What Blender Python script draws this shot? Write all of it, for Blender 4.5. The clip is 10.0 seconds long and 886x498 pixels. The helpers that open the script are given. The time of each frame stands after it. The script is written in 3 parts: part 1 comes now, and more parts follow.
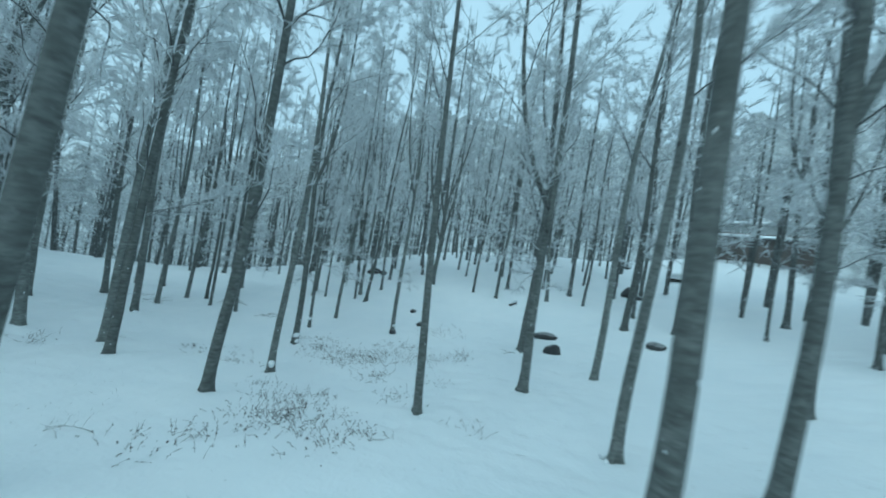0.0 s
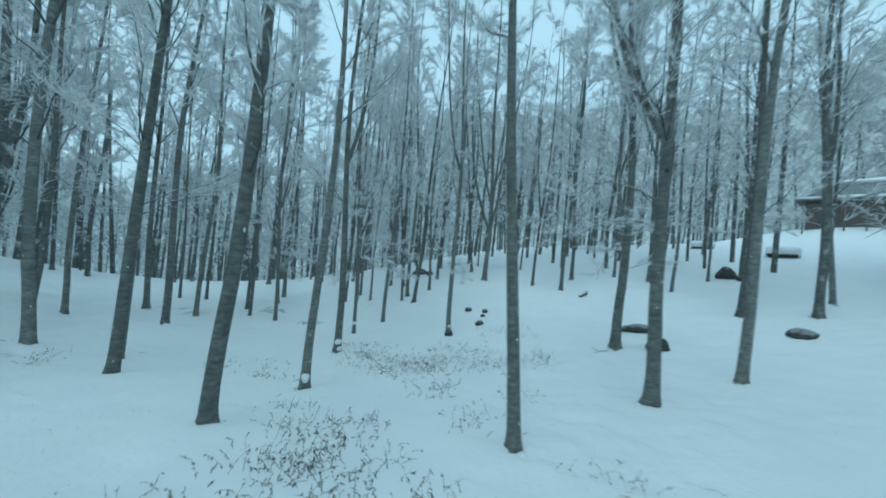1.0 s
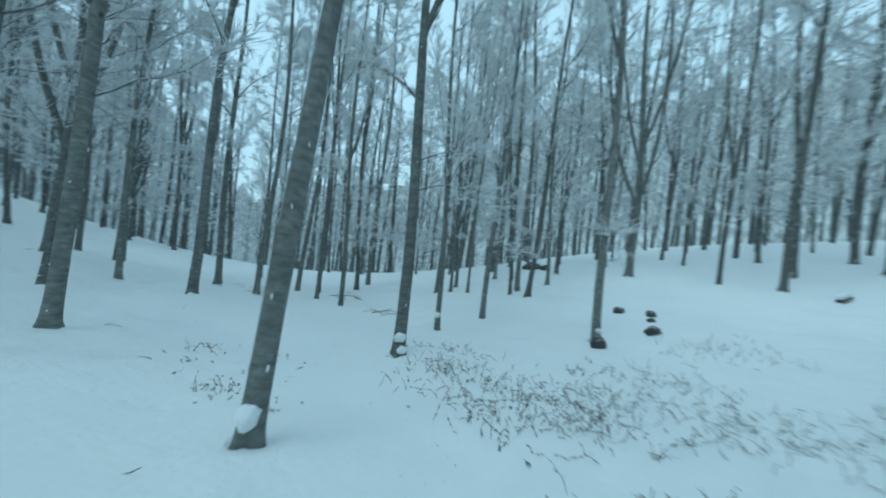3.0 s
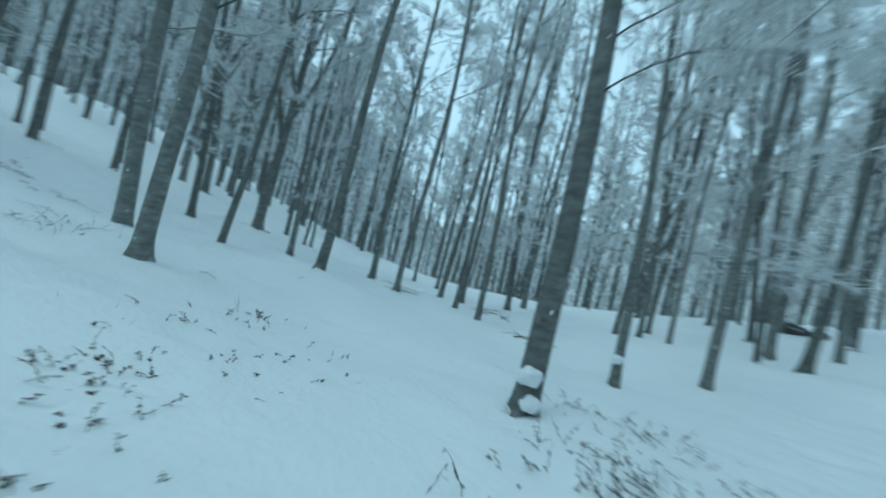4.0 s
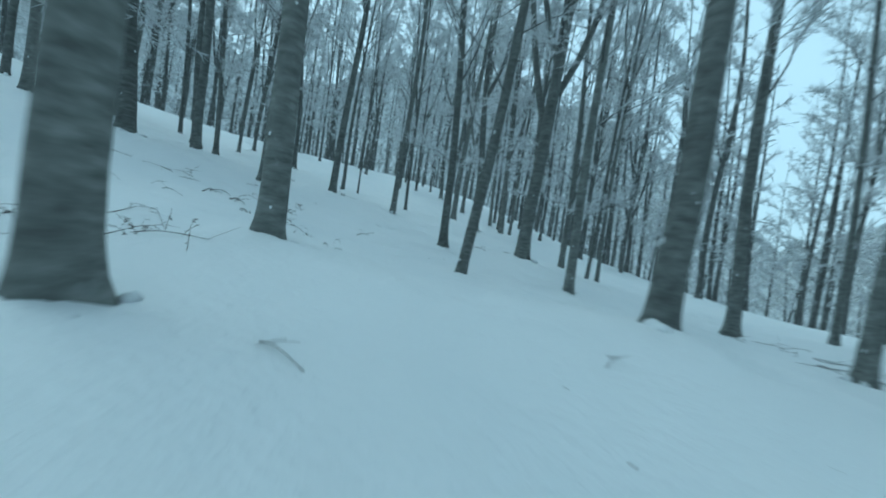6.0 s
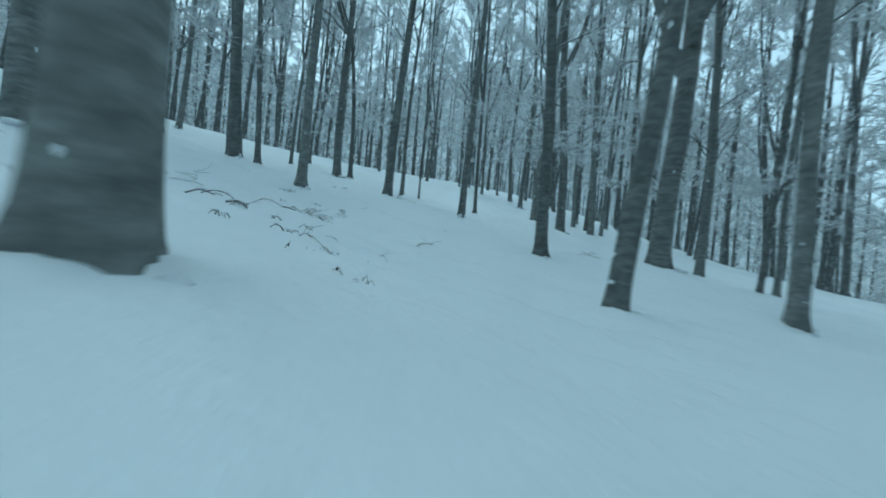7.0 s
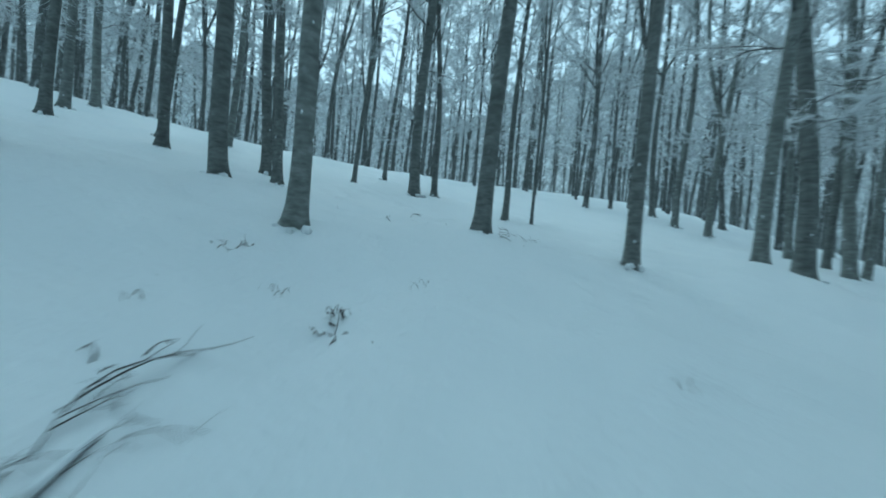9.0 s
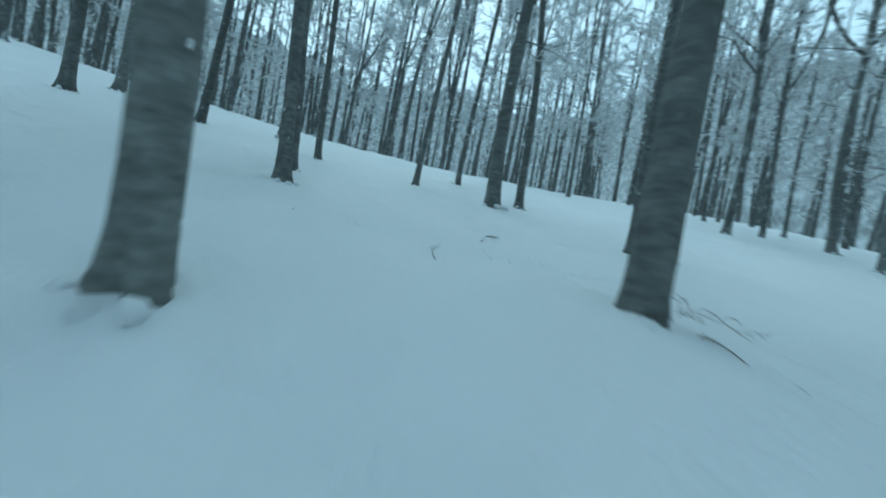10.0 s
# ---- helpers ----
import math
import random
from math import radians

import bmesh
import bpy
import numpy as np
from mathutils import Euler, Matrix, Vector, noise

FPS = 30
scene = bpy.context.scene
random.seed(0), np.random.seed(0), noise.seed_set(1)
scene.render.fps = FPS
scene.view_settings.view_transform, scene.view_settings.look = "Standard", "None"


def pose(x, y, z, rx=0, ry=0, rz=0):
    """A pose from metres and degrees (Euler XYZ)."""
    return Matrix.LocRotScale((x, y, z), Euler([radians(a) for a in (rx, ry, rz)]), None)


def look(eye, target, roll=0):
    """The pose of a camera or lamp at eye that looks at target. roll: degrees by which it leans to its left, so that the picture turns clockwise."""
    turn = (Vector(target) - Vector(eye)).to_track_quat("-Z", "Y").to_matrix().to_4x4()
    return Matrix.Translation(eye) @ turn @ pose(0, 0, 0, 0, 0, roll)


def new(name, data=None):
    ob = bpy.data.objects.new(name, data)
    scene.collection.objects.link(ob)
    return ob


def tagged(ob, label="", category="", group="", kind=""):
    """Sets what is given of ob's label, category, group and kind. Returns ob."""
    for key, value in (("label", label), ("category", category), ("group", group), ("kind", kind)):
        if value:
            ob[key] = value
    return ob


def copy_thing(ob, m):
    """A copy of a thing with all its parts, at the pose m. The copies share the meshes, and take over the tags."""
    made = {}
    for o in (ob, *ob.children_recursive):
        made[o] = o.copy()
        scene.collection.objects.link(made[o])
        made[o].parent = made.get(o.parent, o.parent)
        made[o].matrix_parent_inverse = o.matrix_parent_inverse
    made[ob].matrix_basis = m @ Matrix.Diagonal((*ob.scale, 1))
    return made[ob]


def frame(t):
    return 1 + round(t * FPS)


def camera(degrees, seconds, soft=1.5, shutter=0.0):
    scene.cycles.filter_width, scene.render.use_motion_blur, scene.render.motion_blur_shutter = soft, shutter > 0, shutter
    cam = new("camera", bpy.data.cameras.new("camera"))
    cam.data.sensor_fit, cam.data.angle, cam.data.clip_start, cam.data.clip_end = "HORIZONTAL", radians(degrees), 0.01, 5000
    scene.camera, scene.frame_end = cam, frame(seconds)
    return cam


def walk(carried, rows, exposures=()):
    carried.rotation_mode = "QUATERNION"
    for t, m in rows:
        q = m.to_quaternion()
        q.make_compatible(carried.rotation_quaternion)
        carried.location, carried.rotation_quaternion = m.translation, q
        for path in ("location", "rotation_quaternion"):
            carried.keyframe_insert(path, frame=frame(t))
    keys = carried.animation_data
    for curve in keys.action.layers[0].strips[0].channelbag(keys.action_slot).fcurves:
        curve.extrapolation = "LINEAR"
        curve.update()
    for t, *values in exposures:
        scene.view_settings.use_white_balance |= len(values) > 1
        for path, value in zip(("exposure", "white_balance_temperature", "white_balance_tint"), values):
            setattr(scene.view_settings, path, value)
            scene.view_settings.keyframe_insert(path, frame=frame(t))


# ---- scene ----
cam = camera(104.8, 10.0, soft=1.8, shutter=0.5)
PATH = [
    (0, (0.0, 0.0, 0.0), (0.029, 2.0, 0.011), 9.7),
    (0.5, (-0.216, 1.368, -0.47), (-0.329, 3.365, -0.457), 7.5),
    (1, (-0.571, 2.612, -0.936), (-0.78, 4.601, -0.925), 5.1),
    (1.5, (-0.941, 3.875, -1.418), (-1.231, 5.854, -1.406), 3.5),
    (2, (-1.287, 5.189, -1.894), (-1.672, 7.152, -1.881), 3.3),
    (2.2, (-1.434, 5.715, -2.067), (-1.863, 7.668, -2.054), 3.7),
    (3.3, (-2.112, 9.074, -2.843), (-3.123, 10.799, -2.816), 7.9),
    (3.5, (-2.371, 9.716, -3.026), (-3.543, 11.336, -2.987), 9.5),
    (4, (-3.174, 11.081, -3.45), (-4.762, 12.296, -3.406), 13.6),
    (4.5, (-4.249, 12.052, -3.8), (-6.083, 12.849, -3.775), 14.9),
    (5, (-5.665, 12.594, -3.999), (-7.632, 12.956, -3.994), 14.6),
    (5.5, (-7.172, 12.726, -4.06), (-9.172, 12.697, -4.072), 12.4),
    (6, (-8.56, 12.397, -4.087), (-10.546, 12.165, -4.114), 8.9),
    (6.2, (-9.093, 12.257, -4.099), (-11.068, 11.942, -4.133), 7.5),
    (7.3, (-11.852, 11.14, -4.134), (-13.733, 10.462, -4.151), 5.4),
    (7.5, (-12.262, 10.927, -4.137), (-14.127, 10.204, -4.153), 5.0),
    (8, (-13.249, 10.371, -4.054), (-15.072, 9.547, -4.062), 4.3),
    (8.5, (-14.334, 9.816, -3.598), (-16.099, 8.876, -3.593), 4.2),
    (9, (-15.543, 9.228, -3.175), (-17.203, 8.113, -3.178), 5.7),
    (9.5, (-16.692, 8.491, -3.121), (-18.228, 7.21, -3.13), 7.4),
    (10, (-17.655, 7.559, -2.705), (-19.025, 6.103, -2.731), 10.6),
]
EXPOSURES = [(0, 0.14, 4640, -22), (3.5, 0.25, 4640, -22), (7.3, 0.27, 4640, -22), (10, 0.32, 4640, -22)]
walk(cam, [(t, look(eye, target, roll)) for t, eye, target, roll in PATH], EXPOSURES)

# ---- overcast winter daylight ----
world = bpy.data.worlds.new("overcast_sky")
scene.world = world
world.use_nodes = True
wn = world.node_tree.nodes
sky = wn.new("ShaderNodeTexSky")
sky.sky_type, sky.sun_disc = "NISHITA", False
sky.sun_elevation, sky.sun_rotation = radians(62), radians(200)
sky.air_density, sky.dust_density, sky.ozone_density = 1.0, 9.0, 1.0
# a closed cloud layer in front of the clear sky
cloud = wn.new("ShaderNodeMix")
cloud.data_type = "RGBA"
cloud.inputs[0].default_value = 0.8
cloud.inputs[7].default_value = (5.4, 5.5, 5.7, 1)
world.node_tree.links.new(sky.outputs[0], cloud.inputs[6])
wn["Background"].inputs[1].default_value = 0.135
world.node_tree.links.new(cloud.outputs[2], wn["Background"].inputs[0])
sun_data = bpy.data.lights.new("sun", "SUN")
sun_data.energy, sun_data.angle, sun_data.color = 0.5, radians(60), (1.0, 0.96, 0.91)
sun = new("sun", sun_data)
sun.matrix_world = look((0, 0, 40), (7, 20, 0))


# ---- materials ----
def material(name, rough=0.8, spec=0.3):
    m = bpy.data.materials.new(name)
    m.use_nodes = True
    p = m.node_tree.nodes["Principled BSDF"]
    p.inputs["Roughness"].default_value = rough
    p.inputs["Specular IOR Level"].default_value = spec
    return m, m.node_tree.nodes, m.node_tree.links, p


def noise_tex(n, l, scale, detail=4.0, stretch=None, coord="Object"):
    c = n.new("ShaderNodeTexCoord")
    t = n.new("ShaderNodeTexNoise")
    t.inputs["Scale"].default_value, t.inputs["Detail"].default_value = scale, detail
    if stretch:
        mp = n.new("ShaderNodeMapping")
        mp.inputs["Scale"].default_value = stretch
        l.new(c.outputs[coord], mp.inputs[0])
        l.new(mp.outputs[0], t.inputs[0])
    else:
        l.new(c.outputs[coord], t.inputs[0])
    return t.outputs[0]


def ramp(n, l, fac, stops):
    r = n.new("ShaderNodeValToRGB")
    while len(r.color_ramp.elements) < len(stops):
        r.color_ramp.elements.new(0.5)
    for e, (p, c) in zip(r.color_ramp.elements, stops):
        e.position, e.color = p, (*c, 1)
    l.new(fac, r.inputs[0])
    return r.outputs[0]


def mix(n, l, fac, a, b):
    x = n.new("ShaderNodeMix")
    x.data_type = "RGBA"
    for value, socket in ((fac, x.inputs[0]), (a, x.inputs[6]), (b, x.inputs[7])):
        if isinstance(value, (tuple, float)):
            socket.default_value = (*value, 1) if isinstance(value, tuple) else value
        else:
            l.new(value, socket)
    return x.outputs[2]


def math_node(n, l, op, a, b):
    x = n.new("ShaderNodeMath")
    x.operation, x.use_clamp = op, op in ("MULTIPLY_ADD", "ADD", "MULTIPLY", "SUBTRACT")
    for value, socket in ((a, x.inputs[0]), (b, x.inputs[1])):
        if isinstance(value, (int, float)):
            socket.default_value = value
        else:
            l.new(value, socket)
    return x.outputs[0]


def bump(n, l, p, height, strength, distance):
    b = n.new("ShaderNodeBump")
    b.inputs["Strength"].default_value, b.inputs["Distance"].default_value = strength, distance
    l.new(height, b.inputs["Height"])
    l.new(b.outputs[0], p.inputs["Normal"])


def up_mask(n, l, low, high, noise_out=None, amount=0.5):
    """1 where a face looks up, for snow that lies on top of things."""
    g = n.new("ShaderNodeNewGeometry")
    s = n.new("ShaderNodeSeparateXYZ")
    l.new(g.outputs["Normal"], s.inputs[0])
    z = s.outputs[2]
    if noise_out:
        z = math_node(n, l, "ADD", z, math_node(n, l, "MULTIPLY", noise_out, amount))
    r = n.new("ShaderNodeMapRange")
    r.inputs[1].default_value, r.inputs[2].default_value = low, high
    l.new(z, r.inputs[0])
    return r.outputs[0]


SNOW = (0.82, 0.84, 0.86)


def snow_material():
    m, n, l, p = material("snow", 0.65, 0.25)
    wide, fine = noise_tex(n, l, 0.5, 5), noise_tex(n, l, 14, 6)
    l.new(mix(n, l, wide, (0.76, 0.79, 0.82), (0.86, 0.87, 0.88)), p.inputs["Base Color"])
    grit = noise_tex(n, l, 3.0, 8)
    bump(n, l, p, math_node(n, l, "ADD", math_node(n, l, "MULTIPLY", fine, 0.3), math_node(n, l, "MULTIPLY", grit, 0.7)), 0.5, 0.08)
    return m


def bark_material(name, dark, mid, light, snow_low, snow_high):
    m, n, l, p = material(name, 0.85, 0.2)
    rings = noise_tex(n, l, 3.0, 7, (2.0, 2.0, 6))
    blotch = noise_tex(n, l, 2.2, 5)
    lichen = noise_tex(n, l, 7.0, 3)
    base = ramp(n, l, rings, [(0.3, dark), (0.5, mid), (0.72, light)])
    base = mix(n, l, math_node(n, l, "MULTIPLY", ramp(n, l, blotch, [(0.45, (0, 0, 0)), (0.65, (1, 1, 1))]), 0.6), base, dark)
    base = mix(n, l, ramp(n, l, lichen, [(0.62, (0, 0, 0)), (0.7, (0.5, 0.5, 0.5))]), base, (0.24, 0.25, 0.245))
    # dark scars where limbs have dropped off
    where, scar = n.new("ShaderNodeTexCoord"), n.new("ShaderNodeTexVoronoi")
    scar.inputs["Scale"].default_value = 1.7
    l.new(where.outputs["Object"], scar.inputs["Vector"])
    base = mix(n, l, ramp(n, l, scar.outputs["Distance"], [(0.07, (0.85, 0.85, 0.85)), (0.12, (0, 0, 0))]), base, (0.03, 0.03, 0.03))
    info = n.new("ShaderNodeObjectInfo")
    tone = n.new("ShaderNodeHueSaturation")
    l.new(base, tone.inputs["Color"])
    vary = n.new("ShaderNodeMapRange")
    vary.inputs[3].default_value, vary.inputs[4].default_value = 0.75, 1.3
    l.new(info.outputs["Random"], vary.inputs[0])
    l.new(vary.outputs[0], tone.inputs["Value"])
    mask = up_mask(n, l, snow_low, snow_high, blotch, 0.35)
    l.new(mix(n, l, mask, tone.outputs[0], SNOW), p.inputs["Base Color"])
    bump(n, l, p, math_node(n, l, "ADD", math_node(n, l, "MULTIPLY", rings, 0.7), math_node(n, l, "MULTIPLY", lichen, 0.3)), 0.4, 0.025)
    return m


def misty_bark_material():
    """Bark for farther trunks, its colour paled with rime-like streaks in place of mist."""
    m, n, l, p = material("misty_bark", 0.85, 0.2)
    rings, mist_patch = noise_tex(n, l, 3.0, 6, (2.0, 2.0, 5)), noise_tex(n, l, 5.0, 7, (1.6, 1.6, 0.5))
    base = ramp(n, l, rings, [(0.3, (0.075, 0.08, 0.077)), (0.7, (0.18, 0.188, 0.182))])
    l.new(mix(n, l, ramp(n, l, mist_patch, [(0.56, (0, 0, 0)), (0.74, (0.7, 0.7, 0.7))]), base, (0.7, 0.72, 0.74)), p.inputs["Base Color"])
    bump(n, l, p, mist_patch, 0.4, 0.02)
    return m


def frost_material():
    m, n, l, p = material("hoar_frost", 0.75, 0.2)
    t = noise_tex(n, l, 2.5, 4)
    l.new(ramp(n, l, t, [(0.3, (0.52, 0.54, 0.56)), (0.5, (0.78, 0.80, 0.82)), (0.7, (0.88, 0.9, 0.92))]), p.inputs["Base Color"])
    return m


def hill_material():
    m, n, l, p = material("misty_frosted_forest", 0.9, 0.1)
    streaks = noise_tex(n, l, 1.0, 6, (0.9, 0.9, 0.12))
    mist_blotch = noise_tex(n, l, 0.25, 8)
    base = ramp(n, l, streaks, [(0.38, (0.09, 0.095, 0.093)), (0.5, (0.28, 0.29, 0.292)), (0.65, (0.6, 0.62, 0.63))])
    # pale grey blotches mix mist into the colour of the frosted woods
    l.new(mix(n, l, math_node(n, l, "MULTIPLY", mist_blotch, 0.9), base, (0.44, 0.458, 0.467)), p.inputs["Base Color"])
    return m


def plain_material(name, a, b, scale, rough=0.85, snowy=None):
    m, n, l, p = material(name, rough, 0.2)
    t = noise_tex(n, l, scale, 6)
    base = mix(n, l, t, a, b)
    if snowy:
        base = mix(n, l, up_mask(n, l, snowy[0], snowy[1], t, 0.4), base, SNOW)
    l.new(base, p.inputs["Base Color"])
    bump(n, l, p, t, 0.5, 0.03)
    return m


MAT_SNOW = snow_material()
MAT_BARK = bark_material("beech_bark", (0.098, 0.104, 0.099), (0.16, 0.168, 0.16), (0.23, 0.239, 0.228), 1.05, 1.2)
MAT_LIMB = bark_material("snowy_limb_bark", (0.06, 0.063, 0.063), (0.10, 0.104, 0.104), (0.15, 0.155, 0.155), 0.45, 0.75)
MAT_MISTY_BARK = misty_bark_material()
MAT_FROST = frost_material()
MAT_LEAF = plain_material("withered_leaf", (0.045, 0.044, 0.043), (0.10, 0.092, 0.086), 20)
MAT_STEM = plain_material("bramble_stem", (0.05, 0.048, 0.045), (0.11, 0.10, 0.092), 12)
MAT_STICK = plain_material("wet_deadwood", (0.03, 0.028, 0.025), (0.09, 0.08, 0.07), 9, 0.8, (0.75, 0.95))
MAT_ROCK = plain_material("dark_rock", (0.03, 0.032, 0.035), (0.11, 0.11, 0.11), 4, 0.9, (0.95, 1.15))
MAT_HILL = hill_material()
MAT_WOOD = plain_material("hut_boards", (0.14, 0.124, 0.115), (0.24, 0.212, 0.195), 3)
MAT_ROOF = plain_material("grey_roof", (0.16, 0.17, 0.17), (0.26, 0.27, 0.27), 2)


# ---- mesh building ----
class Shape:
    """Gathers tubes, cones and faces as arrays of points, corners and face sizes."""

    def __init__(self):
        self.v, self.c, self.k, self.n = [], [], [], 0

    def add(self, verts, faces):
        self.v.append(np.asarray(verts, float))
        for f in faces:
            self.c.append(np.asarray(f) + self.n)
            self.k.append([len(f)])
        self.n += len(verts)

    def add_even(self, verts, faces):
        """As add, for an array of faces that all have as many corners."""
        self.v.append(np.asarray(verts, float))
        self.c.append(faces.ravel() + self.n)
        self.k.append(np.full(len(faces), faces.shape[1]))
        self.n += len(verts)

    def tube(self, line, radii, sides, wobble=None):
        line = np.asarray(line, float)
        way = np.gradient(line, axis=0)
        way /= np.linalg.norm(way, axis=1)[:, None] + 1e-9
        ref = np.array([1.0, 0, 0]) if abs(way[0][2]) > 0.8 else np.array([0, 0, 1.0])
        a = np.cross(way, ref)
        a /= np.linalg.norm(a, axis=1)[:, None] + 1e-9
        b = np.cross(way, a)
        th = np.arange(sides) * 2 * math.pi / sides
        r = np.asarray(radii, float)[:, None] * (wobble if wobble is not None else 1.0) * np.ones((len(line), sides))
        ring = line[:, None] + r[..., None] * (np.cos(th)[None, :, None] * a[:, None] + np.sin(th)[None, :, None] * b[:, None])
        i, j = np.meshgrid(np.arange(len(line) - 1), np.arange(sides), indexing="ij")
        k = (j + 1) % sides
        faces = np.stack([i * sides + j, i * sides + k, (i + 1) * sides + k, (i + 1) * sides + j], -1).reshape(-1, 4)
        self.add_even(ring.reshape(-1, 3), faces)
        top = np.arange((len(line) - 1) * sides, len(line) * sides)
        self.c.append(top + self.n - len(line) * sides)
        self.k.append([sides])

    def cones(self, bases, tips, r):
        """Many thin three-sided cones at once."""
        bases, way = np.asarray(bases, float), np.asarray(tips, float) - bases
        a = np.cross(way, (0.31, 0.22, 0.93))
        a /= np.linalg.norm(a, axis=1)[:, None] + 1e-9
        b = np.cross(way, a)
        b /= np.linalg.norm(b, axis=1)[:, None] + 1e-9
        r = np.asarray(r, float).reshape(-1, 1) * np.ones((len(bases), 1))
        v = np.stack([bases + r * a, bases + r * (0.87 * b - 0.5 * a), bases - r * (0.87 * b + 0.5 * a), tips], 1)
        f = np.array([(0, 1, 3), (1, 2, 3), (2, 0, 3)])
        self.add_even(v.reshape(-1, 3), (f[None] + 4 * np.arange(len(bases))[:, None, None]).reshape(-1, 3))

    def blob(self, centre, r, rng, tall=0.8):
        p = (1 + 5**0.5) / 2
        v = np.array([(-1, p, 0), (1, p, 0), (-1, -p, 0), (1, -p, 0), (0, -1, p), (0, 1, p), (0, -1, -p), (0, 1, -p), (p, 0, -1), (p, 0, 1), (-p, 0, -1), (-p, 0, 1)]) / 1.9
        f = np.array([(0, 11, 5), (0, 5, 1), (0, 1, 7), (0, 7, 10), (0, 10, 11), (1, 5, 9), (5, 11, 4), (11, 10, 2), (10, 7, 6), (7, 1, 8),
                      (3, 9, 4), (3, 4, 2), (3, 2, 6), (3, 6, 8), (3, 8, 9), (4, 9, 5), (2, 4, 11), (6, 2, 10), (8, 6, 7), (9, 8, 1)])
        self.add_even(np.asarray(centre) + v * r * rng.uniform(0.6, 1.3, (12, 1)) * (1, 1, tall), f)

    def mesh(self, name, mat, smooth=True):
        me = bpy.data.meshes.new(name)
        v, c, k = np.concatenate(self.v), np.concatenate(self.c).astype(np.int32), np.concatenate(self.k).astype(np.int32)
        me.vertices.add(len(v))
        me.vertices.foreach_set("co", v.astype(np.float32).ravel())
        me.loops.add(len(c))
        me.loops.foreach_set("vertex_index", c)
        me.polygons.add(len(k))
        me.polygons.foreach_set("loop_start", np.concatenate([[0], np.cumsum(k)[:-1]]).astype(np.int32))
        me.materials.append(mat)
        me.update(calc_edges=True)
        if smooth:
            me.shade_smooth()
        return me


def part(name, shape, mat, parent, label="", smooth=True):
    ob = new(name, shape.mesh(name, mat, smooth))
    ob.parent = parent
    return tagged(ob, label) if label else ob


# ---- lie of the land ----
LAND = (-4.442, -0.197, -2.972, 2.244, 1.397, 3.966, -0.052, 0.041, 1.792, 0.275, 0.111, -0.023, -1.519, 0.125, -0.704)
KNOLLS = [
    (3.8, 6.3, -0.35),
    (-24.6, 10.6, 0.38),
    (-16.9, 18.2, -0.14),
    (-19.9, 7.0, 0.22),
    (-11.8, 10.2, 0.12),
    (-9.7, 10.7, -0.07),
    (-11.7, 14.0, 0.31),
    (-3.3, 21.8, 0.30),
    (-18.9, 13.4, 0.27),
    (-15.5, 3.9, 0.18),
    (-21.4, 4.1, -0.15),
    (-25.4, 2.1, -0.14),
    (-0.2, 18.8, 0.14),
    (-5.7, 17.3, -0.12),
    (-1.2, 5.0, 0.12),
    (-4.2, 10.1, -0.11),
    (6.1, 11.7, -0.11),
    (-7.9, 8.9, 0.10),
    (-7.3, 12.9, -0.09),
    (-21.3, 8.7, 0.09),
    (-17.8, 3.7, 0.08),
    (-17.0, 7.5, -0.08),
    (-4.3, 7.2, 0.08),
    (-22.6, 1.0, -0.07),
    (-14.7, 12.1, -0.06),
]


def land(x, y):
    """The height of the snow, without its small relief."""
    u, v = (np.asarray(x, float) + 10) / 20, (np.asarray(y, float) - 10) / 20
    u, v = 1.9 * np.tanh(u / 1.9), 1.9 * np.tanh(v / 1.9)
    terms = (u * 0 + 1, u, v, u * u, u * v, v * v, u**3, u * u * v, u * v * v, v**3, u**4, u**3 * v, u * u * v * v, u * v**3, v**4)
    z = sum(c * t for c, t in zip(LAND, terms))
    for kx, ky, a in KNOLLS:
        z = z + a * np.exp(-((x - kx) ** 2 + (y - ky) ** 2) / 3.4)
    # the rise in the north-east rounds off into a broad crest
    crest = 0.64 * np.asarray(x, float) + 0.77 * (np.asarray(y, float) - 6) - 19
    z = z - 0.055 * 3.0 * np.log1p(np.exp(np.minimum(crest / 3.0, 30)))
    # level terrace under the hut
    return z + 2.5 * np.exp(-((x - 32) ** 2 + (y - 35) ** 2) / 75)


def drift(x, y):
    """Small relief of the snow."""
    a = noise.noise((x * 0.35, y * 0.35, 3.0)) * 0.08 + noise.noise((x * 1.1, y * 1.1, 8.0)) * 0.045
    return a + noise.noise((x * 3.1, y * 3.1, 1.0)) * 0.035 + max(0.0, noise.noise((x * 1.9, y * 1.9, 5.0)) - 0.25) * -0.16


def spread(low, high, core_low, core_high, step, grow):
    """Grid lines, close in the core and wider outwards."""
    mid = list(np.arange(core_low, core_high + step / 2, step))
    left, right, s = [core_low], [core_high], step
    while left[-1] > low or right[-1] < high:
        s *= grow
        left.append(left[-1] - s)
        right.append(right[-1] + s)
    return np.array(left[:0:-1] + mid + right[1:])


MOUNDS = []


